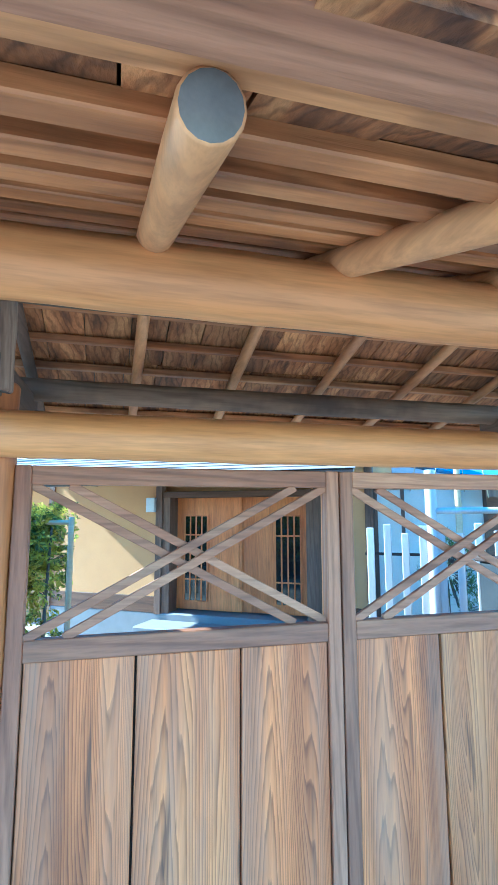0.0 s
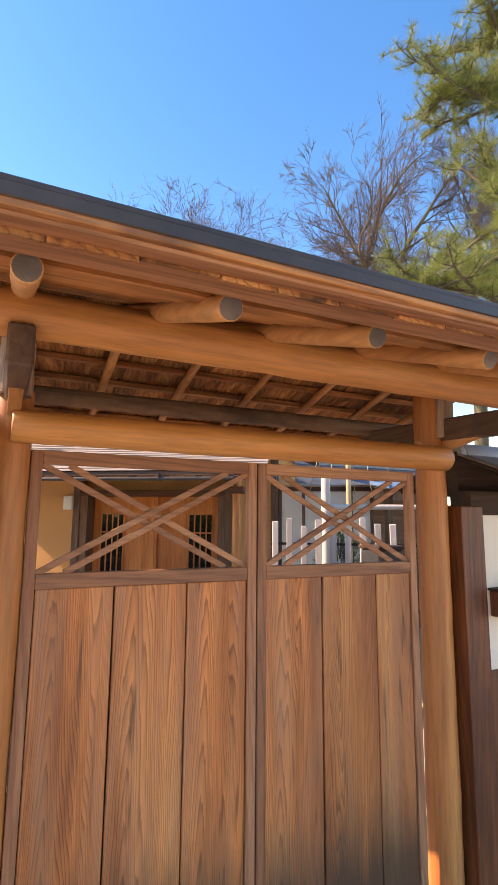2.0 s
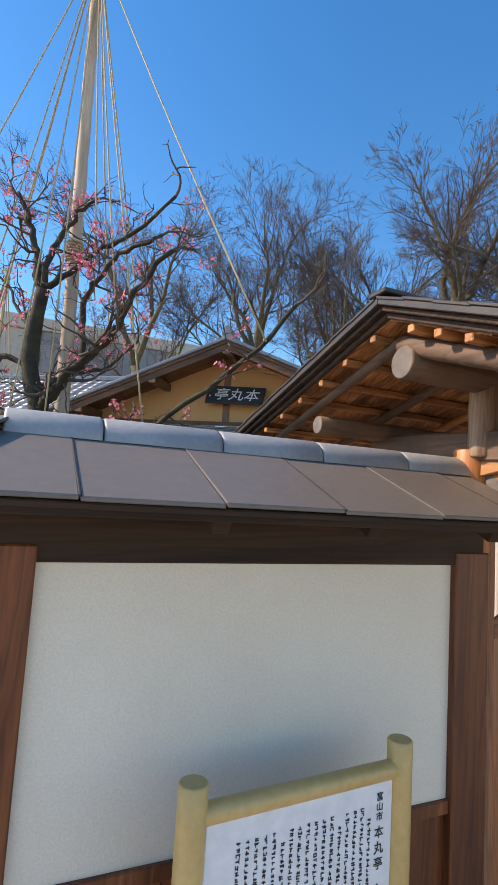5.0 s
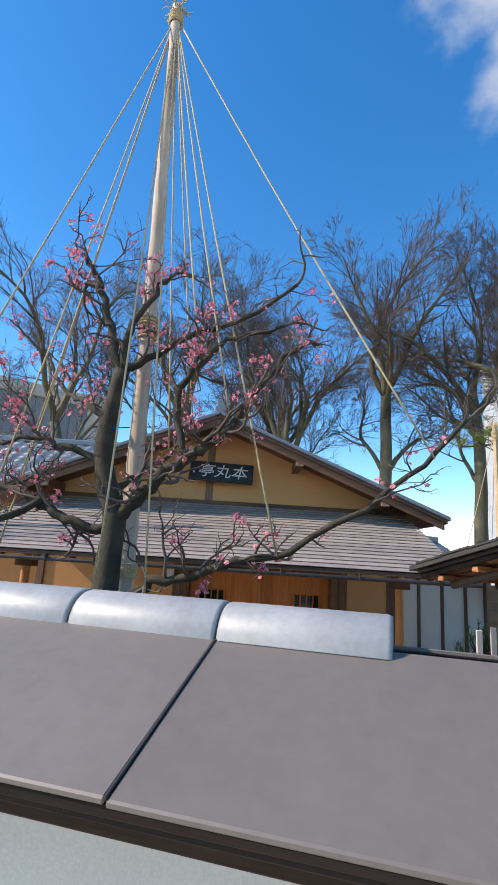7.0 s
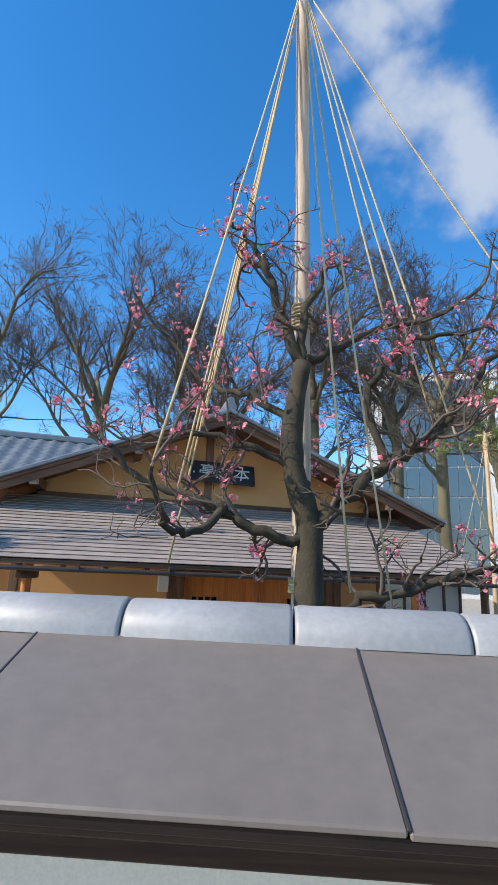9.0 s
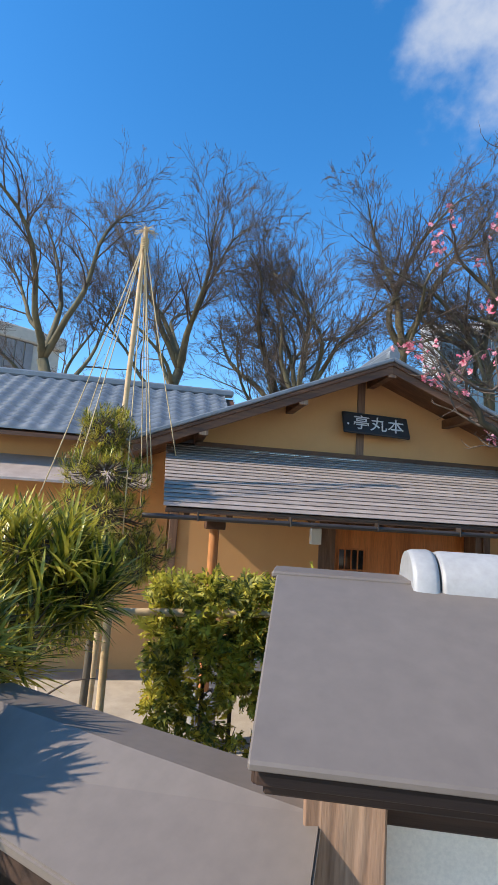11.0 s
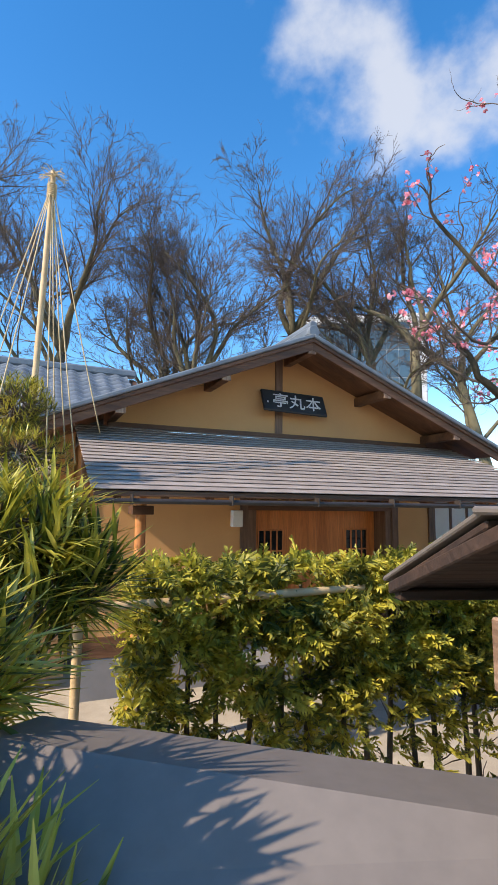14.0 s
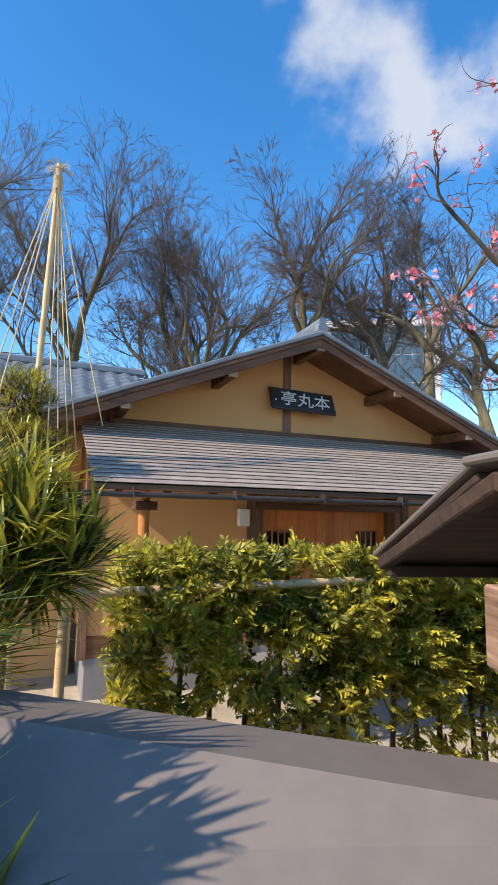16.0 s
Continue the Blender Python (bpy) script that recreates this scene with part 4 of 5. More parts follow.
    put(log("ridge_end_tile", (AP, BV - 0.05, 4.35), (AP, BV + 0.02, 4.35), 0.085, 0.085, M_SLATE, None, 20, 0.0, ends=False))
    put(log("ridge_roll", (AP, BV - 0.03, 4.445), (AP, 10.2, 4.445), 0.06, 0.06, M_SLATE, None, 14, 0.0, ends=False))
    # pent roof of narrow metal strips
    ev, ez, tv, tz = 3.43, 2.085, 5.75, 2.965
    n = 19
    for i in range(n):
        t0, t1 = i / n, (i + 1) / n
        y0, y1 = ev + (tv - ev) * t0, ev + (tv - ev) * t1
        z0, z1 = ez + (tz - ez) * t0, ez + (tz - ez) * t1
        xl0, xl1 = -6.53, -6.53
        put(part("roof_strip", roof_panel(xl0, xl1, -0.45, -0.45, y1 + 0.02, z1 + 0.002, y0, z0 + 0.013, 0.010), M_HISASHI))
    put(part("pent_soffit", roof_panel(-6.5, -6.5, -0.48, -0.48, tv, tz - 0.03, ev + 0.03, ez - 0.02, 0.03), M_HOUSEWOOD))
    H("pent_fascia", -6.51, -0.47, ev + 0.01, ev + 0.04, ez - 0.055, ez - 0.006, M_HOUSEWOOD)
    x = -6.3
    while x < -0.5:
        put(beam("pent_rafter", (x, ev + 0.06, ez - 0.075), (x, tv, tz - 0.095), 0.05, 0.06, M_HOUSEWOOD, None))
        x += 0.42
    put(log("gutter", (-6.72, ev - 0.04, 1.99), (-0.3, ev - 0.04, 1.985), 0.024, 0.024, M_BLACK, None, 12, 0.0, ends=False))
    x = -6.2
    while x < -0.4:
        put(part("gutter_bracket", block(x - 0.006, x + 0.006, ev - 0.075, ev + 0.02, 1.96, 2.05, 0.002), M_BLACK))
        x += 0.9
    put(log("porch_beam", (-6.4, 4.4, 2.28), (-0.6, 4.4, 2.28), 0.06, 0.06, M_HOUSEWOOD, None, 14, 0.02))
    for x in (-5.92, -0.95):
        put(log("porch_post", (x, 4.4, 0.1), (x, 4.4, 2.25), 0.062, 0.055, M_LOGZ, None, 14, 0.03))
        H("post_head", x - 0.11, x + 0.11, 4.28, 4.52, 1.86, 1.95, M_HOUSEWOOD)
        H("post_stone", x - 0.14, x + 0.14, 4.26, 4.54, GZ - 0.04, 0.11, M_LOUVRE, 0.03)
    H("step", -4.2, -1.4, 5.4, 5.985, GZ - 0.05, -0.08, M_LOUVRE, 0.02)
    H("back_wall", -6.35, -0.6, 9.9, 10.0, 0.03, 2.9, M_TAN, 0)
    # wooden name board, tilted forward
    ang = math.degrees(math.atan2(0.24, 0.35))
    sm = HM @ pose(-3.485, 5.60, 3.47, -ang * 0.75, 0, 0) @ pose(0, 0, 0, 0, 2.0, 0)
    sg = thing("name_board", "dark wooden name board with white brushed characters", "name board", sm)
    seat(part("board", block(-0.515, 0.515, -0.02, 0.025, -0.185, 0.185, 0.012), M_INK), sm, sg)
    for i, ch in enumerate("亭丸本"):
        cu = bpy.data.curves.new("character", "FONT")
        cu.body, cu.size, cu.extrude, cu.align_x, cu.shear = ch, 0.27, 0.004, "CENTER", 0.15
        ob = new("character", cu)
        me = bpy.data.meshes.new_from_object(ob.evaluated_get(bpy.context.evaluated_depsgraph_get()))
        bpy.data.objects.remove(ob)
        if len(me.vertices):
            me.materials.clear()
            me.materials.append(M_WHITEBOX)
            t = new("character", me)
            t.parent = sg
            t.matrix_parent_inverse = sg.matrix_basis.inverted() @ sm @ pose(-0.25 + i * 0.27, -0.024, -0.10, 90, 0, 0)
    seat(part("seal_mark", block(-0.455, -0.43, -0.026, -0.02, -0.06, -0.03, 0), M_WHITEBOX), sm, sg)
    for sx in (-0.4, 0.4):
        seat(part("hanger", block(sx - 0.015, sx + 0.015, 0.025, 0.30, 0.10, 0.13, 0.002), M_DARK), sm, sg)


house()


def wing():
    """The long tiled wing beside the gable."""
    th = thing("house_wing", "long side wing with a grey pantiled roof", "house wing", HM @ pose(-11, 9, 0))
    def put(ob):
        return seat(ob, HM, th)
    x0, x1, ve, ze, vr, zr = -17.0, -5.2, 6.5, 3.08, 9.0, 4.42
    put(part("wall", block(x0 + 0.3, -6.4, 7.1, 7.25, GZ - 0.05, 3.1, 0), M_TAN))
    put(part("wall", block(x0 + 0.3, -6.4, 10.6, 10.75, GZ - 0.05, 3.1, 0), M_TAN))
    put(part("roof_deck", roof_panel(x0, x0, x1, x1, vr, zr - 0.04, ve, ze - 0.04, 0.06), M_HOUSEWOOD))
    put(part("roof_deck", roof_panel(x0, x0, x1, x1, vr, zr - 0.04, 11.5, ze - 0.04, 0.06), M_HOUSEWOOD))
    # pantile columns with a wave across, stepped by course
    L = math.hypot(vr - ve, zr - ze)
    rows, w = 12, 0.27
    vs, fs = [], []
    cols = int((x1 - x0) / w)
    per = 6
    for r in range(rows):
        t0, t1 = r / rows, (r + 1.04) / rows
        base = len(vs)
        nx = cols * per + 1
        for t, up in ((t0, 0.0), (t0, 0.05), (t1, 0.012)):
            for i in range(nx):
                ph = 2 * math.pi * i / per
                vs.append((x0 + i * w / per, ve + (vr - ve) * t, ze + (zr - ze) * t + up + 0.022 * (1 + math.sin(ph)) * (up > 0)))
        for k in range(2):
            for i in range(nx - 1):
                a = base + k * nx + i
                fs.append((a, a + 1, a + 1 + nx, a + nx))
    put(mesh_ob("roof_tiles", vs, fs, M_SLATE, None, "grey wavy pantiles", smooth=True, kind="stuff"))
    put(part("ridge_tiles", block(x0, x1, vr - 0.1, vr + 0.1, zr, zr + 0.14, 0.03), M_SLATE))
    put(part("pent_roof", roof_panel(x0, x0, -6.7, -6.7, 7.1, 2.75, 6.0, 2.35, 0.04), M_HISASHI))


wing()


def screen_wall():
    """A low plastered screen in a brown frame that runs on from the house's corner."""
    th = thing("screen_wall", "beige plastered screen wall in a brown timber frame", "screen wall", HM @ pose(0.2, 6.05, 0))
    def put(nm, bm, mt):
        return seat(part(nm, bm, mt), HM, th)
    put("base_stone", block(-0.58, 0.95, 6.0, 6.12, GZ - 0.05, GZ + 0.12, 0.01), M_LOUVRE)
    xs = (-0.54, -0.16, 0.22, 0.60, 0.92)
    for a, b in zip(xs, xs[1:]):
        put("panel", block(a + 0.025, b - 0.025, 6.03, 6.09, GZ + 0.12, 1.98, 0.003), M_PLASTER)
    for x in xs:
        put("post", block(x - 0.025, x + 0.025, 6.01, 6.11, GZ + 0.12, 1.98, 0.004), M_HOUSEPOST)
    put("top_rail", block(-0.58, 0.97, 6.0, 6.12, 1.98, 2.05, 0.005), M_HOUSEWOOD)
    put("cap_board", block(-0.6, 1.0, 5.93, 6.19, 2.052, 2.08, 0.005), M_HISASHI)


screen_wall()


# ---- plum tree, its pole and ropes ----
def wander(rnd, p, d, length, r0, r1, n, bend, lift=0.0):
    """A crooked branch: points and radii."""
    pts, rad = [Vector(p)], [r0]
    d = Vector(d).normalized()
    for i in range(n):
        d = (d + Vector((rnd.gauss(0, bend), rnd.gauss(0, bend), rnd.gauss(0, bend) + lift))).normalized()
        pts.append(pts[-1] + d * length / n)
        rad.append(r0 + (r1 - r0) * (i + 1) / n)
    return pts, rad


class Pile:
    """Collects many small shapes into one mesh."""
    def __init__(self):
        self.v, self.f = [], []

    def add(self, vs, fs):
        b = len(self.v)
        self.v.extend(vs)
        self.f.extend([tuple(i + b for i in f) for f in fs])

    def tube(self, pts, rad, sides):
        self.add(*tube_data(pts, rad, sides, caps=False))

    def make(self, name, mat, parent=None, label="", smooth=True, kind=""):
        return mesh_ob(name, self.v, self.f, mat, parent, label, smooth, kind)


def smooth_line(pts, k=4):
    """A soft curve through the points."""
    pts = [Vector(p) for p in pts]
    q = [pts[0]] + pts + [pts[-1]]
    out = []
    for i in range(1, len(q) - 2):
        a, b, c, d = q[i - 1:i + 3]
        for j in range(k):
            t = j / k
            out.append(0.5 * (2 * b + (c - a) * t + (2 * a - 5 * b + 4 * c - d) * t * t + (3 * b - a - 3 * c + d) * t ** 3))
    return out + [pts[-1]]


def blossom(pile, p, rnd, size):
    """Five cupped petals."""
    nrm = Vector((rnd.gauss(0, 1), rnd.gauss(0, 1), rnd.gauss(0, 1))).normalized()
    a = nrm.orthogonal().normalized()
    b = nrm.cross(a)
    for k in range(5):
        t = 2 * math.pi * k / 5
        d = a * math.cos(t) + b * math.sin(t)
        s = nrm.cross(d)
        pile.add([p, p + d * size * 0.6 + s * size * 0.4 + nrm * size * 0.15, p + d * size + nrm * size * 0.4, p + d * size * 0.6 - s * size * 0.4 + nrm * size * 0.15], [(0, 1, 2, 3)])


def plum_tree():
    rnd = random.Random(21)
    th = thing("plum_tree", "old mossy plum tree with crooked limbs and pink blossom", "tree", pose(-2.8, 2.78, 0))
    def put(ob):
        return seat(ob, IDENT, th)
    trunk = smooth_line([(-2.78, 2.74, GZ - 0.1), (-2.80, 2.76, 1.2), (-2.80, 2.78, 2.0), (-2.79, 2.79, 2.35), (-2.87, 2.84, 2.62), (-2.885, 2.86, 2.91), (-2.845, 2.82, 3.34)], 4)
    n = len(trunk)
    vs, fs = tube_data(trunk, [(0.098 - 0.045 * i / n) * (1 + rnd.uniform(-0.09, 0.09)) for i in range(n)], 14)
    put(mesh_ob("trunk", vs, fs, M_MOSS, None, "mossy dark trunk", smooth=True))
    # main limbs: the first numbers follow the way each one grows
    limbs = [
        (0.062, [(-2.80, 2.77, 2.33), (-2.69, 2.64, 2.48), (-2.51, 2.44, 2.73), (-2.42, 2.34, 2.80), (-2.31, 2.21, 2.92), (-2.23, 2.05, 3.17), (-2.03, 1.90, 3.48)]),
        (0.040, [(-2.51, 2.44, 2.73), (-2.54, 2.55, 3.15), (-2.46, 2.45, 3.38), (-2.29, 2.25, 3.58), (-2.08, 2.0, 3.61)]),
        (0.050, [(-2.80, 2.79, 2.25), (-3.03, 3.0, 2.30), (-3.17, 3.1, 2.40), (-3.30, 3.3, 2.47), (-3.46, 3.5, 2.56), (-3.63, 3.6, 2.75)]),
        (0.050, [(-2.85, 2.82, 3.33), (-2.93, 2.95, 3.69), (-3.01, 3.0, 3.96), (-3.10, 3.12, 4.03)]),
        (0.030, [(-3.01, 3.0, 3.96), (-3.09, 3.1, 4.20), (-3.16, 3.18, 4.30)]),
        (0.042, [(-2.85, 2.82, 3.33), (-2.80, 2.84, 3.72), (-2.66, 2.80, 4.0), (-2.52, 2.85, 4.22)]),
        (0.040, [(-2.84, 2.81, 3.35), (-2.69, 2.70, 3.45), (-2.50, 2.50, 3.60), (-2.31, 2.3, 3.67), (-2.0, 2.0, 3.95)]),
        (0.045, [(-2.79, 2.75, 1.75), (-2.60, 2.55, 1.95), (-2.44, 2.36, 1.99), (-2.27, 2.16, 2.11), (-2.05, 1.9, 2.2), (-1.6, 1.4, 2.65), (-1.35, 1.2, 3.0)]),
        (0.036, [(-2.88, 2.85, 2.67), (-3.09, 3.05, 2.79), (-3.27, 3.25, 2.85), (-3.48, 3.5, 2.82)]),
        (0.036, [(-2.87, 2.86, 2.95), (-2.95, 3.15, 3.15), (-3.0, 3.5, 3.3), (-3.2, 3.8, 3.7)]),
        (0.036, [(-2.80, 2.80, 2.5), (-2.55, 3.0, 2.7), (-2.2, 3.3, 2.9), (-1.9, 3.5, 3.3)]),
        (0.034, [(-3.17, 3.1, 2.40), (-3.5, 3.0, 2.25), (-3.75, 2.95, 2.30), (-3.95, 2.8, 2.5)]),
    ]
    twig, bloom = Pile(), Pile()
    def sprout(p, d, length, r, depth):
        pts, rad = wander(rnd, p, d, length, r, r * 0.45, 6, 0.28, 0.05)
        twig.tube(pts, rad, 5 if depth < 2 else 4)
        for q in pts[1:]:
            if depth < 3 and rnd.random() < (0.75, 0.6, 0.42)[depth]:
                sprout(q, (pts[-1] - pts[0]).normalized() + Vector((rnd.gauss(0, 0.7), rnd.gauss(0, 0.7), rnd.gauss(0.2, 0.6))), length * rnd.uniform(0.35, 0.65), r * 0.55, depth + 1)
        if depth >= 1 and rnd.random() < 0.13:
            for _ in range(rnd.randint(3, 10)):
                c = pts[rnd.randint(2, 6)] + Vector((rnd.gauss(0, 0.022), rnd.gauss(0, 0.022), rnd.gauss(0, 0.022)))
                blossom(bloom, c, rnd, rnd.uniform(0.012, 0.021))
    for r, line in limbs:
        pts = smooth_line(line, 5)
        pts = [p + Vector((rnd.gauss(0, 0.012), rnd.gauss(0, 0.012), rnd.gauss(0, 0.012))) for p in pts]
        m = len(pts)
        rad = [r * 0.74 * (1 - 0.62 * i / m) * (1 + rnd.uniform(-0.1, 0.1)) for i in range(m)]
        vs, fs = tube_data(pts, rad, 9)
        put(mesh_ob("limb", vs, fs, M_MOSS, None, "", smooth=True))
        for i in range(3, m, 2):
            d = (pts[min(i + 1, m - 1)] - pts[i - 1]).normalized()
            sprout(pts[i], d * 0.5 + Vector((rnd.gauss(0, 0.8), rnd.gauss(0, 0.8), rnd.gauss(0.25, 0.6))), rnd.uniform(0.18, 0.48), rad[i] * 0.42, 1)
        sprout(pts[-1], pts[-1] - pts[-2], 0.3, rad[-1] * 0.9, 1)
    put(twig.make("twig_mass", M_TWIG, None, "fine bare twigs", kind="stuff"))
    put(bloom.make("blossoms", M_PINK, None, "pink plum blossoms", smooth=False, kind="stuff"))


plum_tree()


def rope_cone(name, label, top, foot, r0, r1, ends, pole_mat, knot_z, rope_r=0.007):
    th = thing(name, label, "rope support", pose(foot[0], foot[1], 0))
    def put(ob):
        return seat(ob, IDENT, th)
    top, foot = Vector(top), Vector(foot)
    put(log("pole", foot, top, r0, r1, pole_mat, None, 14, 0.06))
    for z, w in knot_z:
        t = (z - foot.z) / (top.z - foot.z)
        c = foot.lerp(top, t)
        pile = Pile()
        rr = r0 + (r1 - r0) * t + 0.012
        for k in range(7):
            zz = z - w / 2 + w * k / 6
            ring = [c + Vector((rr * math.cos(a), rr * math.sin(a), zz - z)) for a in np.linspace(0, 2 * math.pi, 13)]
            pile.tube(ring, [0.009] * 13, 5)
        put(pile.make("lashing", M_ROPE, None, "straw rope lashing"))
    for e in ends:
        e = Vector(e)
        s = top - (top - foot).normalized() * 0.12
        pts = [s.lerp(e, t) - Vector((0, 0, 0.05 * math.sin(math.pi * t))) for t in np.linspace(0, 1, 8)]
        vs, fs = tube_data(pts, [rope_r] * 8, 5)
        put(mesh_ob("rope", vs, fs, M_ROPE, None, "", smooth=True))
    # frayed tuft at the tip
    rnd = random.Random(3)
    pile = Pile()
    for _ in range(24):
        pts, rad = wander(rnd, top - Vector((0, 0, 0.05)), (rnd.gauss(0, 0.7), rnd.gauss(0, 0.7), 0.8), 0.16, 0.005, 0.003, 4, 0.35, -0.3)
        pile.tube(pts, rad, 4)
    put(pile.make("straw_tuft", M_ROPE, None, "frayed straw tuft"))
    return th


rope_cone("plum_support_pole", "tall pale pole with straw ropes fanned over the plum tree", (-2.672, 3.02, 6.87), (-2.56, 2.95, GZ - 0.05), 0.072, 0.045,
          [(-3.35, 3.35, 2.1), (-3.45, 3.2, 2.5), (-3.95, 2.8, 2.5), (-3.3, 3.35, 2.47), (-2.1, 1.95, 2.15), (-1.5, 1.3, 2.75), (-2.31, 2.21, 2.92), (-2.75, 2.3, 1.9), (-2.5, 2.42, 3.58), (-1.9, 3.5, 3.3), (-3.25, 3.25, 2.9), (-2.2, 3.3, 2.9), (-3.0, 2.4, 2.0)], M_POLE, ((3.78, 0.16), (2.0, 0.08), (6.72, 0.10)))
rope_cone("shrub_support_pole", "slim pole with straw ropes over a clipped evergreen", (-3.405, 7.28, 5.15), (-3.52, 7.35, GZ - 0.05), 0.034, 0.026,
          [(-4.1, 6.9, 2.4), (-4.3, 7.2, 2.1), (-3.9, 7.6, 2.2), (-3.4, 6.75, 2.3), (-3.2, 7.1, 2.2), (-3.0, 7.5, 2.0), (-3.7, 6.7, 1.8), (-3.1, 6.8, 2.6)], M_BAMBOO, ((4.95, 0.12),), 0.006)
rope_cone("far_support_pole", "slim pole with straw ropes further back in the garden", (3.1, 3.5, 4.3), (3.1, 3.5, GZ - 0.05), 0.04, 0.03,
          [(2.6, 3.2, 2.0), (3.6, 3.2, 2.0), (2.8, 4.0, 1.9), (3.5, 3.9, 1.9), (3.1, 3.0, 1.8)], M_BAMBOO, ((4.1, 0.12),), 0.006)


# ---- hedge, shrubs, long-leaved plant ----
def spray_shape(rnd, size):
    """A flat fan of scale leaves: a stem with pairs of lobes."""
    vs, fs = [], []
    n = 5
    for i in range(n):
        t = i / n
        w = size * (0.5 - 0.3 * t)
        for s in (-1, 1):
            b = len(vs)
            x = t * size
            vs += [(x, 0, 0), (x + w * 0.45, s * w * 0.5, rnd.uniform(-0.1, 0.1) * size), (x + w * 0.95, s * w * 0.75, rnd.uniform(-0.15, 0.05) * size), (x + w * 0.75, s * w * 0.22, 0.02 * size)]
            fs.append((b, b + 1, b + 2, b + 3))
    return np.array(vs), fs


def scatter(name, shapes, mats, material, label="", parent_m=None, kind="stuff"):
    """Joins many placed copies of small shapes: shapes[k], 4x4 matrices with the shape's number."""
    vs, fs, base = [], [], 0
    for k, m in mats:
        v, f = shapes[k]
        a = np.array(m)
        vs.append(v @ a[:3, :3].T + a[:3, 3])
        fs.extend([tuple(i + base for i in q) for q in f])
        base += len(v)
    return mesh_ob(name, np.concatenate(vs), fs, material, None, label, kind=kind)


def hedge(name, label, line, depth, z0, z1, count, seed):
    rnd = random.Random(seed)
    a, b = Vector((*line[0], 0)), Vector((*line[1], 0))
    d = b - a
    nrm = Vector((d.y, -d.x, 0)).normalized()
    if nrm.dot(Vector((-0.57, -0.82, 0))) < 0:
        nrm = -nrm
    th = thing(name, label, "hedge", pose(*(a.lerp(b, 0.5))))
    shapes = [spray_shape(rnd, 0.10) for _ in range(6)]
    mats = []
    for _ in range(count):
        t = rnd.random()
        z = z0 + (z1 - z0) * (rnd.random() ** 0.8)
        front = rnd.random()
        top = z1 + 0.05 * noise.noise(Vector((t * 9, seed, 0))) + 0.03 * noise.noise(Vector((t * 30, seed, 3)))
        z = min(z, top)
        wob = 0.10 * noise.noise(Vector((t * 8, z * 4, seed)))
        low = (z - z0) / (z1 - z0)
        if low < 0.55 and rnd.random() > 0.10 + low * low * 2.2:
            continue
        if noise.noise(Vector((t * 17, z * 5.5, seed + 7))) < -0.04 - 0.25 * low:
            continue
        y = (rnd.betavariate(2, 1.2) - 0.5) * depth if front > 0.2 else -depth * rnd.random() * 0.5
        p = a + d * t + nrm * (y + wob) + Vector((0, 0, z))
        out = nrm * rnd.uniform(0.2, 1.0) + Vector((rnd.gauss(0, 0.45), rnd.gauss(0, 0.45), rnd.gauss(0.1, 0.45)))
        q = out.to_track_quat("X", "Z")
        s = rnd.uniform(0.7, 1.35)
        mats.append((rnd.randrange(6), Matrix.LocRotScale(p, q, (s, s, s)) @ Matrix.Rotation(rnd.uniform(-0.9, 0.9), 4, "X")))
    seat(scatter("foliage", shapes, mats, M_HEDGE, "yellow-green scale-leaved sprays"), IDENT, th)
    pile = Pile()
    n = int(d.length / 0.17)
    for i in range(n):
        p = a + d * ((i + 0.5) / n) + nrm * rnd.uniform(-0.04, 0.04)
        pts, rad = wander(rnd, p + Vector((0, 0, GZ - 0.02)), (rnd.gauss(0, 0.015), rnd.gauss(0, 0.015), 1), z1 * 0.93 - GZ, 0.024, 0.009, 8, 0.02)
        vs, fs = tube_data(pts, rad, 6)
        seat(mesh_ob("stem", vs, fs, M_BARK, None, "", smooth=True), IDENT, th)
        for q in pts[1:-1]:
            for _ in range(2):
                tp, tr = wander(rnd, q, (rnd.gauss(0, 1), rnd.gauss(0, 1), 0.4), 0.18, 0.005, 0.002, 3, 0.2)
                pile.tube(tp, tr, 4)
    seat(pile.make("twig_mass", M_TWIG, None, "thin brown twigs", kind="stuff"), IDENT, th)
    return th


hedge("hedge", "clipped yellow-green conifer hedge on thin stems", ((-4.55, 4.95), (-1.1, 2.55)), 0.42, 0.30, 1.68, 15000, 5)
rail = thing("bamboo_rail", "weathered bamboo rail tied along the hedge", "fence rail", pose(-3, 3.8, 0))
for z, k in ((1.55, 0.0), (0.42, 0.02)):
    seat(log("rail", (-4.85, 4.94 + k, z - 0.02), (-1.0, 2.34 + k, z + 0.03), 0.02, 0.018, M_BAMBOO, None, 12, 0.06), IDENT, rail)
for t in (0.0, 0.999):
    p = Vector((-4.85, 4.91, 0)).lerp(Vector((-1.0, 2.25, 0)), t)
    seat(log("stake", (p.x, p.y, GZ - 0.05), (p.x, p.y, 1.62), 0.022, 0.02, M_BAMBOO, None, 10, 0.05), IDENT, rail)


def strap_leaf(length, width):
    """A long narrow leaf, folded along its rib and bent down."""
    vs, fs = [], []
    n = 5
    for i in range(n + 1):
        t = i / n
        w = width * math.sin(math.pi * min(0.97, 0.12 + 0.86 * t)) * 0.5
        z = -0.10 * length * t * t
        vs += [(t * length, -w, z + w * 0.25), (t * length, 0, z), (t * length, w, z + w * 0.25)]
    for i in range(n):
        b = i * 3
        fs += [(b, b + 1, b + 4, b + 3), (b + 1, b + 2, b + 5, b + 4)]
    return np.array(vs), fs


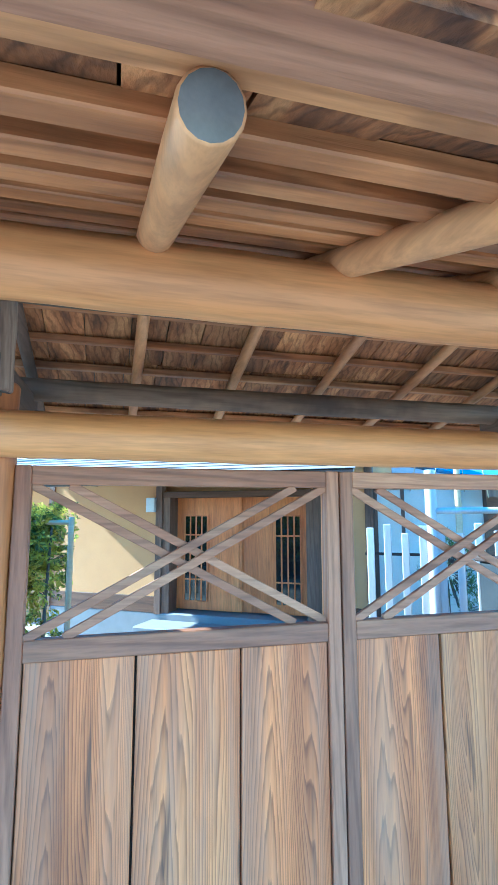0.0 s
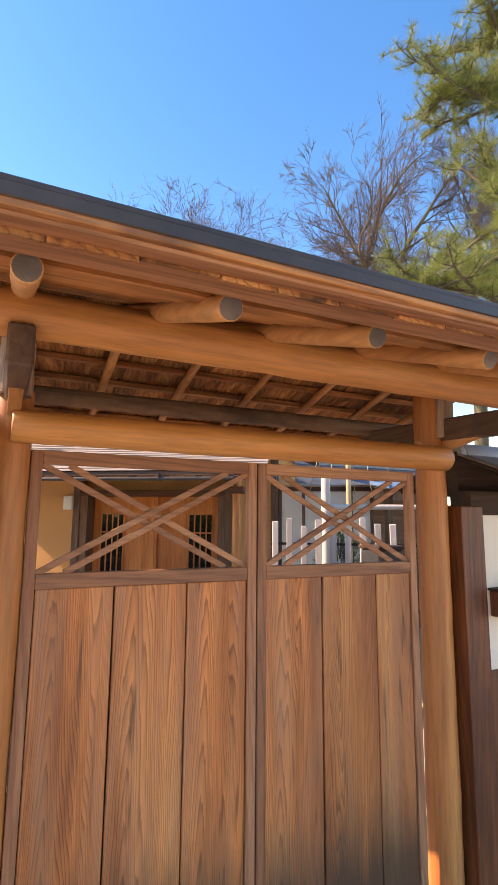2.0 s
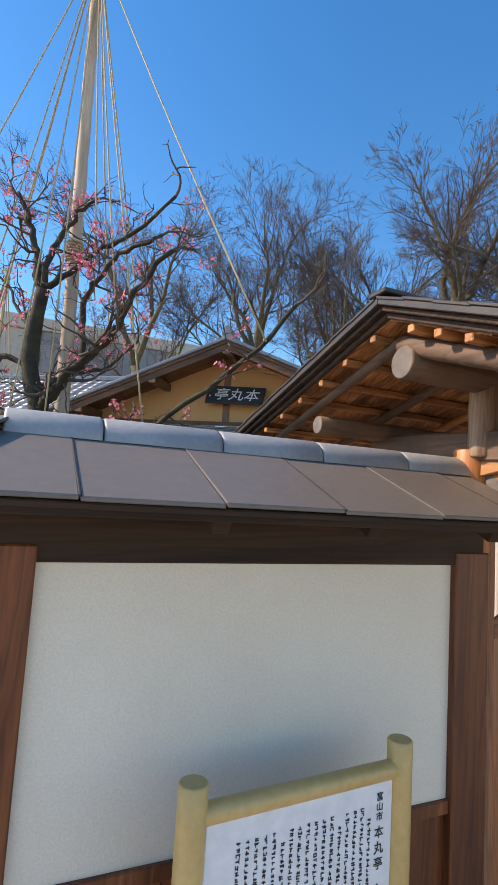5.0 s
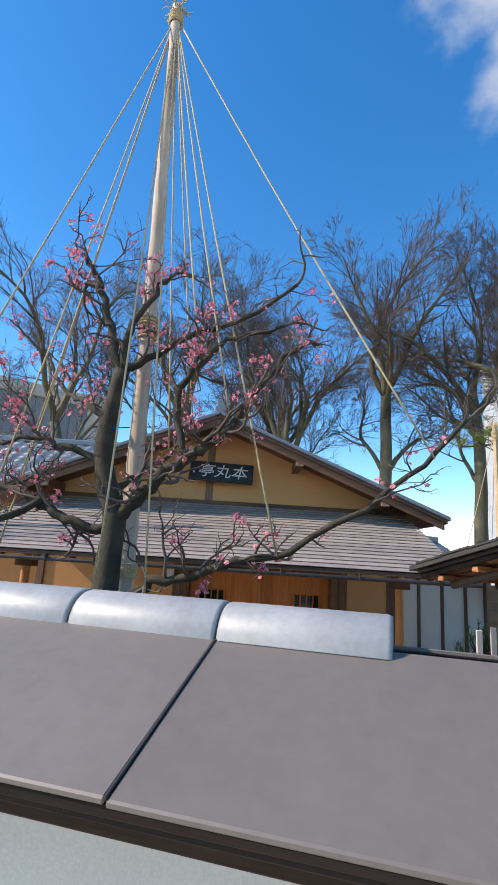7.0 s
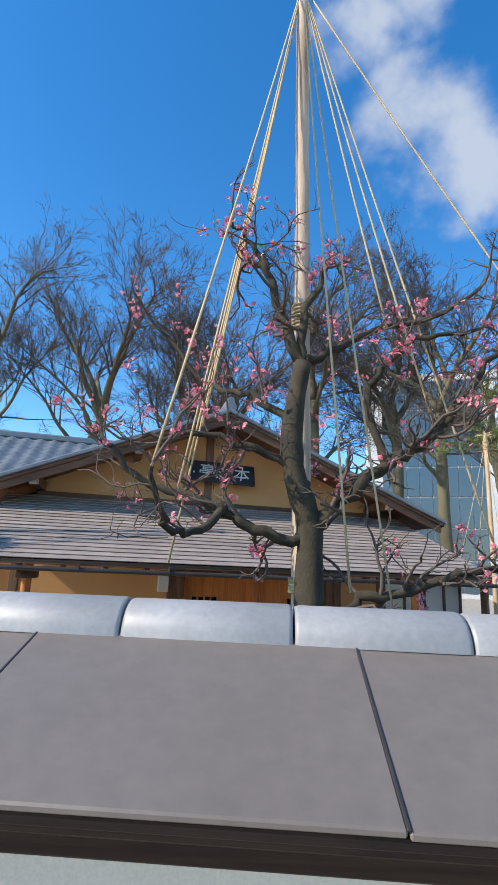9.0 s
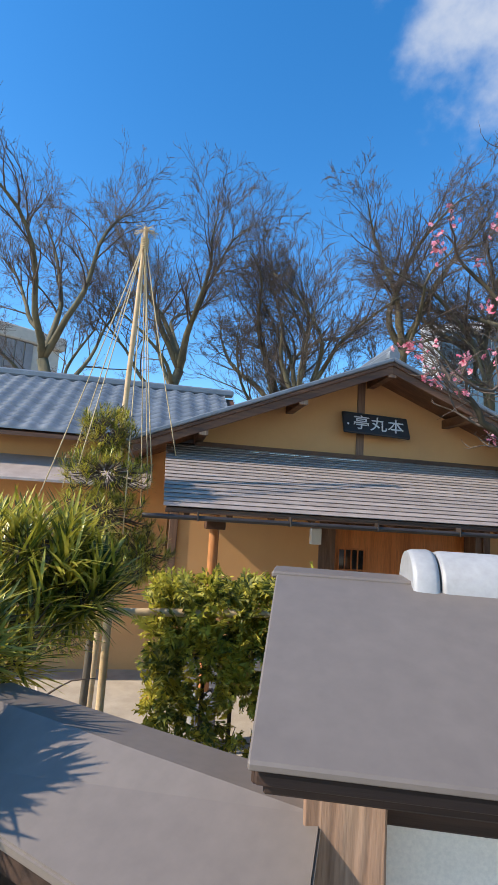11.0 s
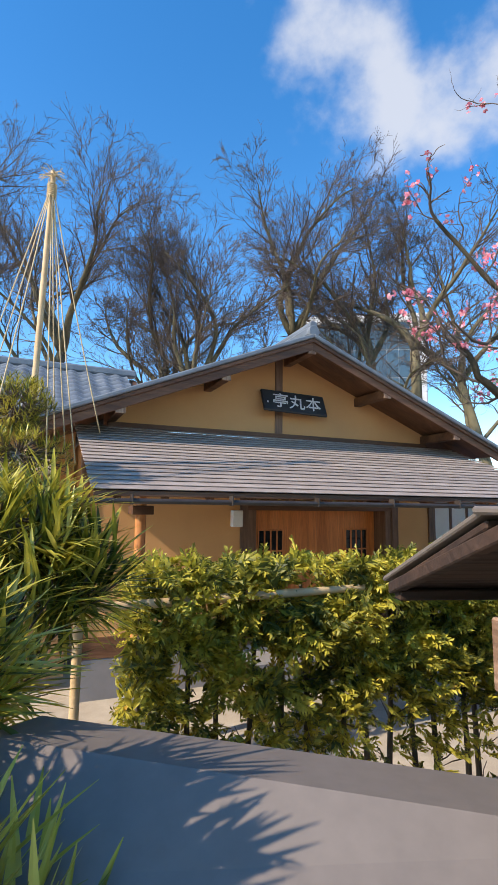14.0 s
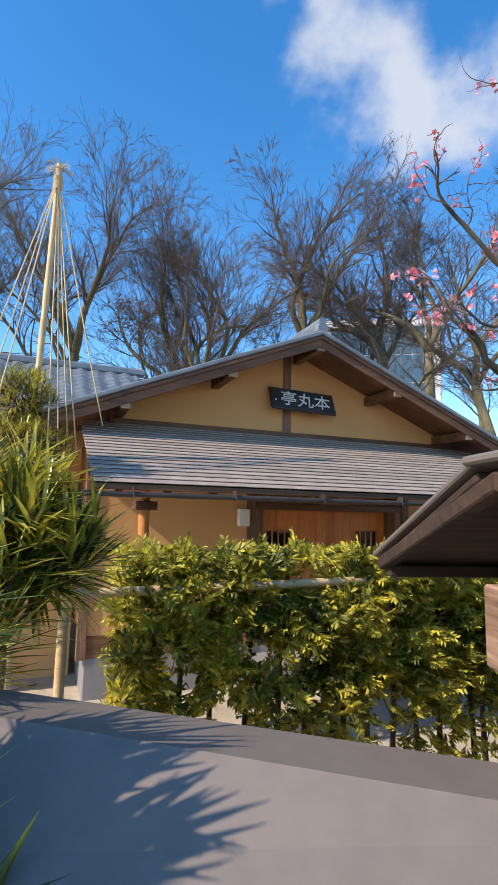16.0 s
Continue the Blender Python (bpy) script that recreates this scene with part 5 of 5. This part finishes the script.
def long_leaved(name, label, centre, blobs, count, leaf, seed, mat, per=14):
    """An evergreen of whorled strap leaves: shoots at the surface of several soft lobes."""
    rnd = random.Random(seed)
    th = thing(name, label, "shrub", pose(centre[0], centre[1], 0))
    shapes = [strap_leaf(leaf * s, leaf * 0.085) for s in (0.75, 0.9, 1.0, 1.15)]
    mats, pile = [], Pile()
    for _ in range(count):
        c, r = rnd.choice(blobs)
        c = Vector(c)
        d = Vector((rnd.gauss(0, 1), rnd.gauss(0, 1), rnd.gauss(0.15, 1))).normalized()
        tip = c + Vector((d.x * r[0], d.y * r[1], d.z * r[2])) * rnd.uniform(0.55, 1.0)
        g = (d + Vector((0, 0, 0.8))).normalized()
        pile.tube([c.lerp(tip, 0.3), tip - g * leaf * 0.7, tip], [0.006, 0.004, 0.002], 4)
        for k in range(per):
            t = k / per
            side = Vector((rnd.gauss(0, 1), rnd.gauss(0, 1), rnd.gauss(0, 1)))
            side = (side - g * side.dot(g)).normalized()
            out = (g * rnd.uniform(0.5, 1.1) + side * rnd.uniform(0.5, 0.9)).normalized()
            p = tip - g * leaf * 0.7 * (1 - t)
            mats.append((rnd.randrange(4), Matrix.LocRotScale(p, out.to_track_quat("X", "Z"), None)))
    seat(scatter("foliage", shapes, mats, mat, "long narrow green and yellow leaves"), IDENT, th)
    seat(pile.make("shoot_mass", M_TWIG, None, "thin shoots", kind="stuff"), IDENT, th)
    vs, fs = tube_data([(centre[0], centre[1], GZ - 0.05), (centre[0] + 0.03, centre[1], 0.6), (centre[0], centre[1] + 0.04, centre[2])], [0.04, 0.035, 0.02], 10)
    seat(mesh_ob("trunk", vs, fs, M_BARK, None, "", smooth=True), IDENT, th)
    return th


# lobe at (-6.28, 3.93) is out of view, added to cast shadow on the low roof
long_leaved("long_leaved_evergreen", "evergreen shrub with long narrow green-yellow leaves", (-5.6, 4.6, 1.6),
            [((-5.38, 4.68, 1.86), (0.34, 0.30, 0.20)), ((-5.55, 4.52, 1.60), (0.30, 0.28, 0.26)), ((-5.80, 4.32, 1.32), (0.22, 0.22, 0.28)), ((-5.95, 4.10, 1.12), (0.16, 0.18, 0.25)), ((-6.02, 3.72, 1.12), (0.15, 0.2, 0.22)), ((-5.2, 4.9, 1.8), (0.32, 0.25, 0.25)), ((-6.28, 3.93, 1.90), (0.2, 0.17, 0.14)), ((-6.2, 4.15, 1.6), (0.25, 0.2, 0.3)), ((-5.24, 4.54, 1.74), (0.20, 0.20, 0.14)), ((-5.96, 3.80, 1.42), (0.10, 0.16, 0.16)), ((-5.99, 3.70, 1.16), (0.10, 0.18, 0.2)), ((-5.88, 3.36, 1.08), (0.06, 0.2, 0.12)), ((-5.84, 4.18, 1.66), (0.18, 0.18, 0.22))], 640, 0.17, 8, M_LONGLEAF)
long_leaved("clipped_evergreen", "tall clipped evergreen under straw ropes", (-3.7, 7.15, 2.2),
            [((-3.70, 7.15, 2.80), (0.34, 0.34, 0.26)), ((-3.70, 7.1, 2.35), (0.52, 0.46, 0.28)), ((-3.75, 7.05, 1.95), (0.56, 0.5, 0.32)), ((-3.85, 6.9, 1.5), (0.55, 0.45, 0.3)), ((-3.4, 6.85, 1.6), (0.35, 0.35, 0.3)), ((-4.3, 6.7, 1.1), (0.45, 0.4, 0.35))], 1000, 0.10, 11, M_LONGLEAF, 12)
long_leaved("garden_shrub", "rounded green shrub behind the slat fence", (4.0, 3.3, 1.1),
            [((3.6, 3.5, 0.5), (0.55, 0.5, 0.6)), ((4.2, 3.1, 0.9), (0.55, 0.5, 0.6)), ((3.2, 3.9, 0.9), (0.45, 0.45, 0.55)), ((4.8, 2.7, 0.6), (0.5, 0.5, 0.6))], 520, 0.10, 14, M_PINE, 12)
gnarl = thing("dead_vine", "grey gnarled dead stem beside the hedge", "dead stem", pose(-4.72, 5.05, 0))
grnd = random.Random(12)
for k in range(3):
    gp, gr = wander(grnd, (-4.75 + 0.05 * k, 5.02 - 0.03 * k, GZ - 0.05), (grnd.gauss(0, 0.1), grnd.gauss(0, 0.1), 1), 1.75, 0.026, 0.008, 14, 0.16)
    vs, fs = tube_data(gp, gr, 8)
    seat(mesh_ob("stem", vs, fs, M_POLE, None, "", smooth=True), IDENT, gnarl)
    for q in gp[5::2]:
        tp, tr = wander(grnd, q, (grnd.gauss(0, 1), grnd.gauss(0, 1), 0.5), 0.35, 0.008, 0.003, 5, 0.25)
        vs, fs = tube_data(tp, tr, 5)
        seat(mesh_ob("twig", vs, fs, M_TWIG, None, "", smooth=True), IDENT, gnarl)


# ---- bare trees behind the house ----
def bare_tree(seed, at, height, fork, width, lean):
    """A tall trunk that forks into a few winding limbs, each fanned out in finer and finer upright twigs."""
    rnd = random.Random(seed)
    th = thing("bare_tree", "tall leafless tree with fine upswept twigs", "tree", pose(at[0], at[1], 0), "bare trees behind the house")
    fine = Pile()
    def sway(p, d, length, r0, r1, n, bend, lift):
        """A winding stem that keeps turning back towards the sky."""
        pts, rad = [Vector(p)], [r0]
        d = Vector(d).normalized()
        turn = Vector((rnd.gauss(0, bend), rnd.gauss(0, bend), rnd.gauss(0, bend * 0.5)))
        for i in range(n):
            turn = turn * 0.45 + Vector((rnd.gauss(0, bend), rnd.gauss(0, bend), rnd.gauss(0, bend * 0.5)))
            d = (d + turn + Vector((0, 0, lift))).normalized()
            pts.append(pts[-1] + d * length / n)
            rad.append(r0 + (r1 - r0) * (i + 1) / n)
        return pts, rad
    def twig(p, d, length, r, level):
        n = (7, 5, 4, 2)[level]
        pts, rad = sway(p, d, length, r, max(0.004, r * 0.3), n, (0.12, 0.12, 0.12, 0.12)[level], (0.035, 0.04, 0.04, 0.03)[level])
        fine.tube(pts, rad, (6, 4, 3, 3)[level])
        if level == 3:
            return
        for k in range((5, 4, 3)[level]):
            i = min(n, max(1, round(n * rnd.uniform(0.12, 1.0))))
            base = (pts[i] - pts[i - 1]).normalized()
            sd = Vector((rnd.gauss(0, 1), rnd.gauss(0, 1), rnd.gauss(0, 0.6)))
            sd = (sd - base * sd.dot(base)).normalized()
            twig(pts[i], base + sd * rnd.uniform(0.35, 0.85), length * rnd.uniform(0.38, 0.62), max(0.006, rad[i] * rnd.uniform(0.45, 0.65)), level + 1)
    tr = height * 0.0145
    pts, rad = sway((at[0], at[1], GZ - 0.1), (lean * 0.5, -lean * 0.3, 1), fork, tr * 1.25, tr * 0.85, 9, 0.05, 0.06)
    vs, fs = tube_data(pts, rad, 10)
    seat(mesh_ob("trunk", vs, fs, M_TRUNK, None, "grey-green trunk", smooth=True), IDENT, th)
    top = height - fork
    n = rnd.randint(4, 5)
    start = rnd.uniform(0, 6.28)
    for k in range(n + 3):
        a = start + 6.28 * k / n + rnd.gauss(0, 0.25)
        low = k >= n
        src = pts[rnd.choice((6, 7, 8))] if low else pts[-1]
        out = width * (rnd.uniform(0.7, 1.1) if low else rnd.uniform(0.25, 0.75))
        d = Vector((math.cos(a) * out, math.sin(a) * out, 1.0))
        ln = top * (rnd.uniform(0.6, 0.85) if low else rnd.uniform(0.8, 0.98))
        lp, lr = sway(src, d, ln, tr * (0.42 if low else 0.62), 0.02, 13, 0.135, 0.04)
        vs, fs = tube_data(lp, lr, 8)
        seat(mesh_ob("limb", vs, fs, M_TRUNK, None, "", smooth=True), IDENT, th)
        for i in range(4, 14):
            for _ in range(2 if i > 7 else 1):
                base = (lp[i] - lp[i - 1]).normalized()
                sd = Vector((rnd.gauss(0, 1), rnd.gauss(0, 1), rnd.gauss(0, 0.4)))
                sd = (sd - base * sd.dot(base)).normalized()
                twig(lp[i], base + sd * rnd.uniform(0.4, 0.9), top * rnd.uniform(0.24, 0.42) * (1.1 - 0.04 * i), lr[i] * rnd.uniform(0.35, 0.55), 0)
    seat(fine.make("crown", M_TWIG, None, "dense fine leafless twigs", kind="stuff"), IDENT, th)
    return th


for seed, at, h, fk, wd, ln in ((1, (11.0, 12.4), 15.8, 9.0, 0.95, 0.0), (2, (10.4, 14.2), 13.6, 6.8, 0.9, -0.25), (3, (7.8, 17.5), 14.8, 7.2, 0.7, 0.2), (4, (5.0, 19.7), 16.2, 8.6, 0.75, -0.1), (5, (2.3, 20.5), 16.0, 7.8, 0.95, 0.15), (6, (12.9, 9.6), 15.0, 8.2, 0.75, 0.1), (7, (13.4, 7.9), 14.6, 8.4, 0.7, -0.1), (8, (13.6, 5.4), 13.8, 7.5, 0.85, 0.1), (9, (14.6, 1.6), 13.6, 7.0, 0.9, 0.0)):
    bare_tree(seed, at, h, fk, wd, ln)


# ---- pine beside the gate ----
def pine():
    rnd = random.Random(31)
    th = thing("pine_tree", "garden pine with long green needles", "tree", pose(5.0, 1.7, 0))
    vs, fs = tube_data([(5.0, 1.7, GZ - 0.1), (4.95, 1.65, 2.2), (5.1, 1.8, 4.6), (4.9, 1.7, 6.8), (4.95, 1.7, 8.8)], [0.16, 0.13, 0.10, 0.07, 0.03], 12)
    seat(mesh_ob("trunk", vs, fs, M_BARK, None, "scaly brown trunk", smooth=True), IDENT, th)
    # a tuft of needles
    def tuft(r):
        v, f = [], []
        for _ in range(46):
            d = Vector((rnd.gauss(0, 1), rnd.gauss(0, 1), rnd.gauss(0.5, 0.9))).normalized()
            s = d.orthogonal().normalized() * 0.0022
            b = len(v)
            L = r * rnd.uniform(0.75, 1.1)
            v += [tuple(-s), tuple(s), tuple(d * L)]
            f.append((b, b + 1, b + 2))
        return np.array(v), f
    shapes = [tuft(0.15) for _ in range(5)]
    mats, pile = [], Pile()
    for k in range(30):
        z = rnd.uniform(3.6, 8.6)
        a = rnd.uniform(0, 2 * math.pi)
        if k < 20:
            a = rnd.uniform(2.1, 3.7)
        ln = rnd.uniform(1.6, 2.9) * (1.15 - (z - 3.4) / 9)
        pts, rad = wander(rnd, (5.0, 1.7, z), (math.cos(a), math.sin(a), 0.12), ln, 0.04, 0.012, 9, 0.16, 0.02)
        pile.tube(pts, rad, 6)
        for p in pts[2:]:
            for _ in range(4):
                q, r2 = wander(rnd, p, (rnd.gauss(0, 1), rnd.gauss(0, 1), 0.35), rnd.uniform(0.15, 0.45), 0.009, 0.004, 3, 0.2, 0.05)
                pile.tube(q, r2, 4)
                for t in q[1:]:
                    mats.append((rnd.randrange(5), Matrix.LocRotScale(t, Euler((rnd.uniform(-0.5, 0.5), rnd.uniform(-0.5, 0.5), rnd.uniform(0, 6))), None)))
    seat(pile.make("bough", M_BARK, None, "rough pine branches", kind="stuff"), IDENT, th)
    seat(scatter("needles", shapes, mats, M_PINE, "long green pine needles"), IDENT, th)


pine()


# ---- fence, shelter and shrubs seen through the lattice ----
fence = thing("slat_fence", "sunbleached slat fence tied with dark cord", "fence", pose(2.2, 2.7, 0))
for i in range(15):
    t = i / 14
    x, y = 1.72 + 1.9 * t, 3.02 - 1.25 * t
    seat(part("slat", block(x - 0.035, x + 0.035, y - 0.012, y + 0.012, GZ - 0.03, 1.50 + 0.05 * math.sin(i * 2.3), 0.006, Matrix.Translation((x, y, 0)) @ Matrix.Rotation(-0.58, 4, "Z") @ Matrix.Translation((-x, -y, 0))), M_PALEWOOD), IDENT, fence)
for z in (0.55, 1.25):
    seat(beam("cord_rail", (1.68, 3.06, z), (3.66, 1.76, z), 0.02, 0.028, M_DARK, None), IDENT, fence)
seat(log("fence_post", (2.20, 2.71, GZ - 0.03), (2.20, 2.71, 2.05), 0.058, 0.05, M_PALEWOOD, None, 14, 0.04), IDENT, fence)
seat(log("cross_pole", (2.16, 2.72, 1.66), (4.2, 1.75, 1.68), 0.032, 0.026, M_PALEWOOD, None, 12, 0.04), IDENT, fence)
shed = thing("garden_shelter", "small shelter with a blue sheet roof", "shelter", pose(5.2, 4.6, 0))
for x, y in ((4.2, 4.0), (6.2, 3.2), (4.8, 5.6), (6.9, 4.8)):
    seat(part("post", block(x - 0.05, x + 0.05, y - 0.05, y + 0.05, GZ - 0.03, 2.0), M_HOUSEPOST), IDENT, shed)
seat(part("roof", roof_panel(3.7, 3.6, 7.3, 7.2, 5.6, 2.42, 2.9, 1.93, 0.05), M_BLUEROOF), IDENT, shed)
seat(part("back_panel", block(4.8, 6.9, 5.55, 5.65, GZ - 0.03, 1.9), M_HOUSEWOOD), IDENT, shed)
bin_ob = thing("water_tub", "dark square water tub on the ground", "tub", pose(2.55, 2.2, 0))
seat(part("body", block(2.40, 2.72, 2.05, 2.36, GZ - 0.02, 1.22, 0.02), M_INK), IDENT, bin_ob)
seat(part("rim", block(2.38, 2.74, 2.03, 2.38, 1.22, 1.26, 0.01), M_DARK), IDENT, bin_ob)

# ---- storehouse at the back of the garden ----
store = thing("storehouse", "low brown timber storehouse with a blue-grey tiled roof", "storehouse", pose(7.9, 9.8, 0))
seat(part("wall", block(5.4, 10.4, 9.15, 10.45, GZ - 0.03, 2.45, 0.01), M_HOUSEPOST), IDENT, store)
for x in (5.42, 6.7, 8.0, 9.3, 10.38):
    seat(part("post", block(x - 0.06, x + 0.06, 9.10, 9.16, GZ - 0.03, 2.4, 0.004), M_DARK), IDENT, store)
for x in (6.05, 7.35, 8.65):
    seat(part("window_pane", block(x - 0.35, x + 0.35, 9.12, 9.155, 1.1, 2.0, 0.004), M_PANE), IDENT, store)
for i in range(8):
    y0, y1 = 8.75 + i * 0.135, 8.75 + (i + 1) * 0.135
    for s in (-1, 1):
        seat(part("tile_course", roof_panel(5.1, 5.1, 10.7, 10.7, 9.83 + s * (9.83 - y1 - 0.02), 2.47 + (i + 1) * 0.075, 9.83 + s * (9.83 - y0), 2.42 + i * 0.075, 0.05), M_SLATE), IDENT, store)
seat(part("ridge_tiles", block(5.1, 10.7, 9.74, 9.92, 3.0, 3.18, 0.03), M_SLATE), IDENT, store)

# ---- far buildings ----
def far_block(name, label, m, w, d, h, wall, rows, cols, pane, margin):
    th = thing(name, label, "building", m)
    def put(ob):
        return seat(ob, m, th)
    put(part("wall", block(-w / 2, w / 2, 0, d, -2, h, 0.1), wall))
    put(part("parapet", block(-w / 2 - 0.3, w / 2 + 0.3, -0.3, d + 0.3, h, h + 1.0, 0.1), wall))
    for r in range(rows):
        for c in range(cols):
            x0 = -w / 2 + margin + (w - 2 * margin) * c / cols
            x1 = -w / 2 + margin + (w - 2 * margin) * (c + 1) / cols
            z0, z1 = h * r / rows, h * (r + 1) / rows
            put(part("window", block(x0 + 0.05, x1 - 0.05, -0.12, 0.05, z0 + 0.10, z1 - 0.05, 0.02), pane))
    return th


far_block("office_tower", "pale concrete office tower with a dark glass front", pose(53, 24, 0, 0, 0, -66), 15, 12, 24.5, M_PALEBUILD, 7, 8, M_TOWERGLASS, 1.9)
far_block("beige_building", "beige building with grey louvres on its top floor", pose(2, 40, 0, 0, 0, 0), 16, 12, 13.2, M_BEIGE, 4, 18, M_LOUVRE, 2.0)


# ---- from plan units to metres ----
for ob in list(scene.objects):
    if ob.parent is None and ob.type in ("EMPTY", "MESH"):
        ob.matrix_basis = Matrix.Scale(TRUE_SIZE, 4) @ ob.matrix_basis
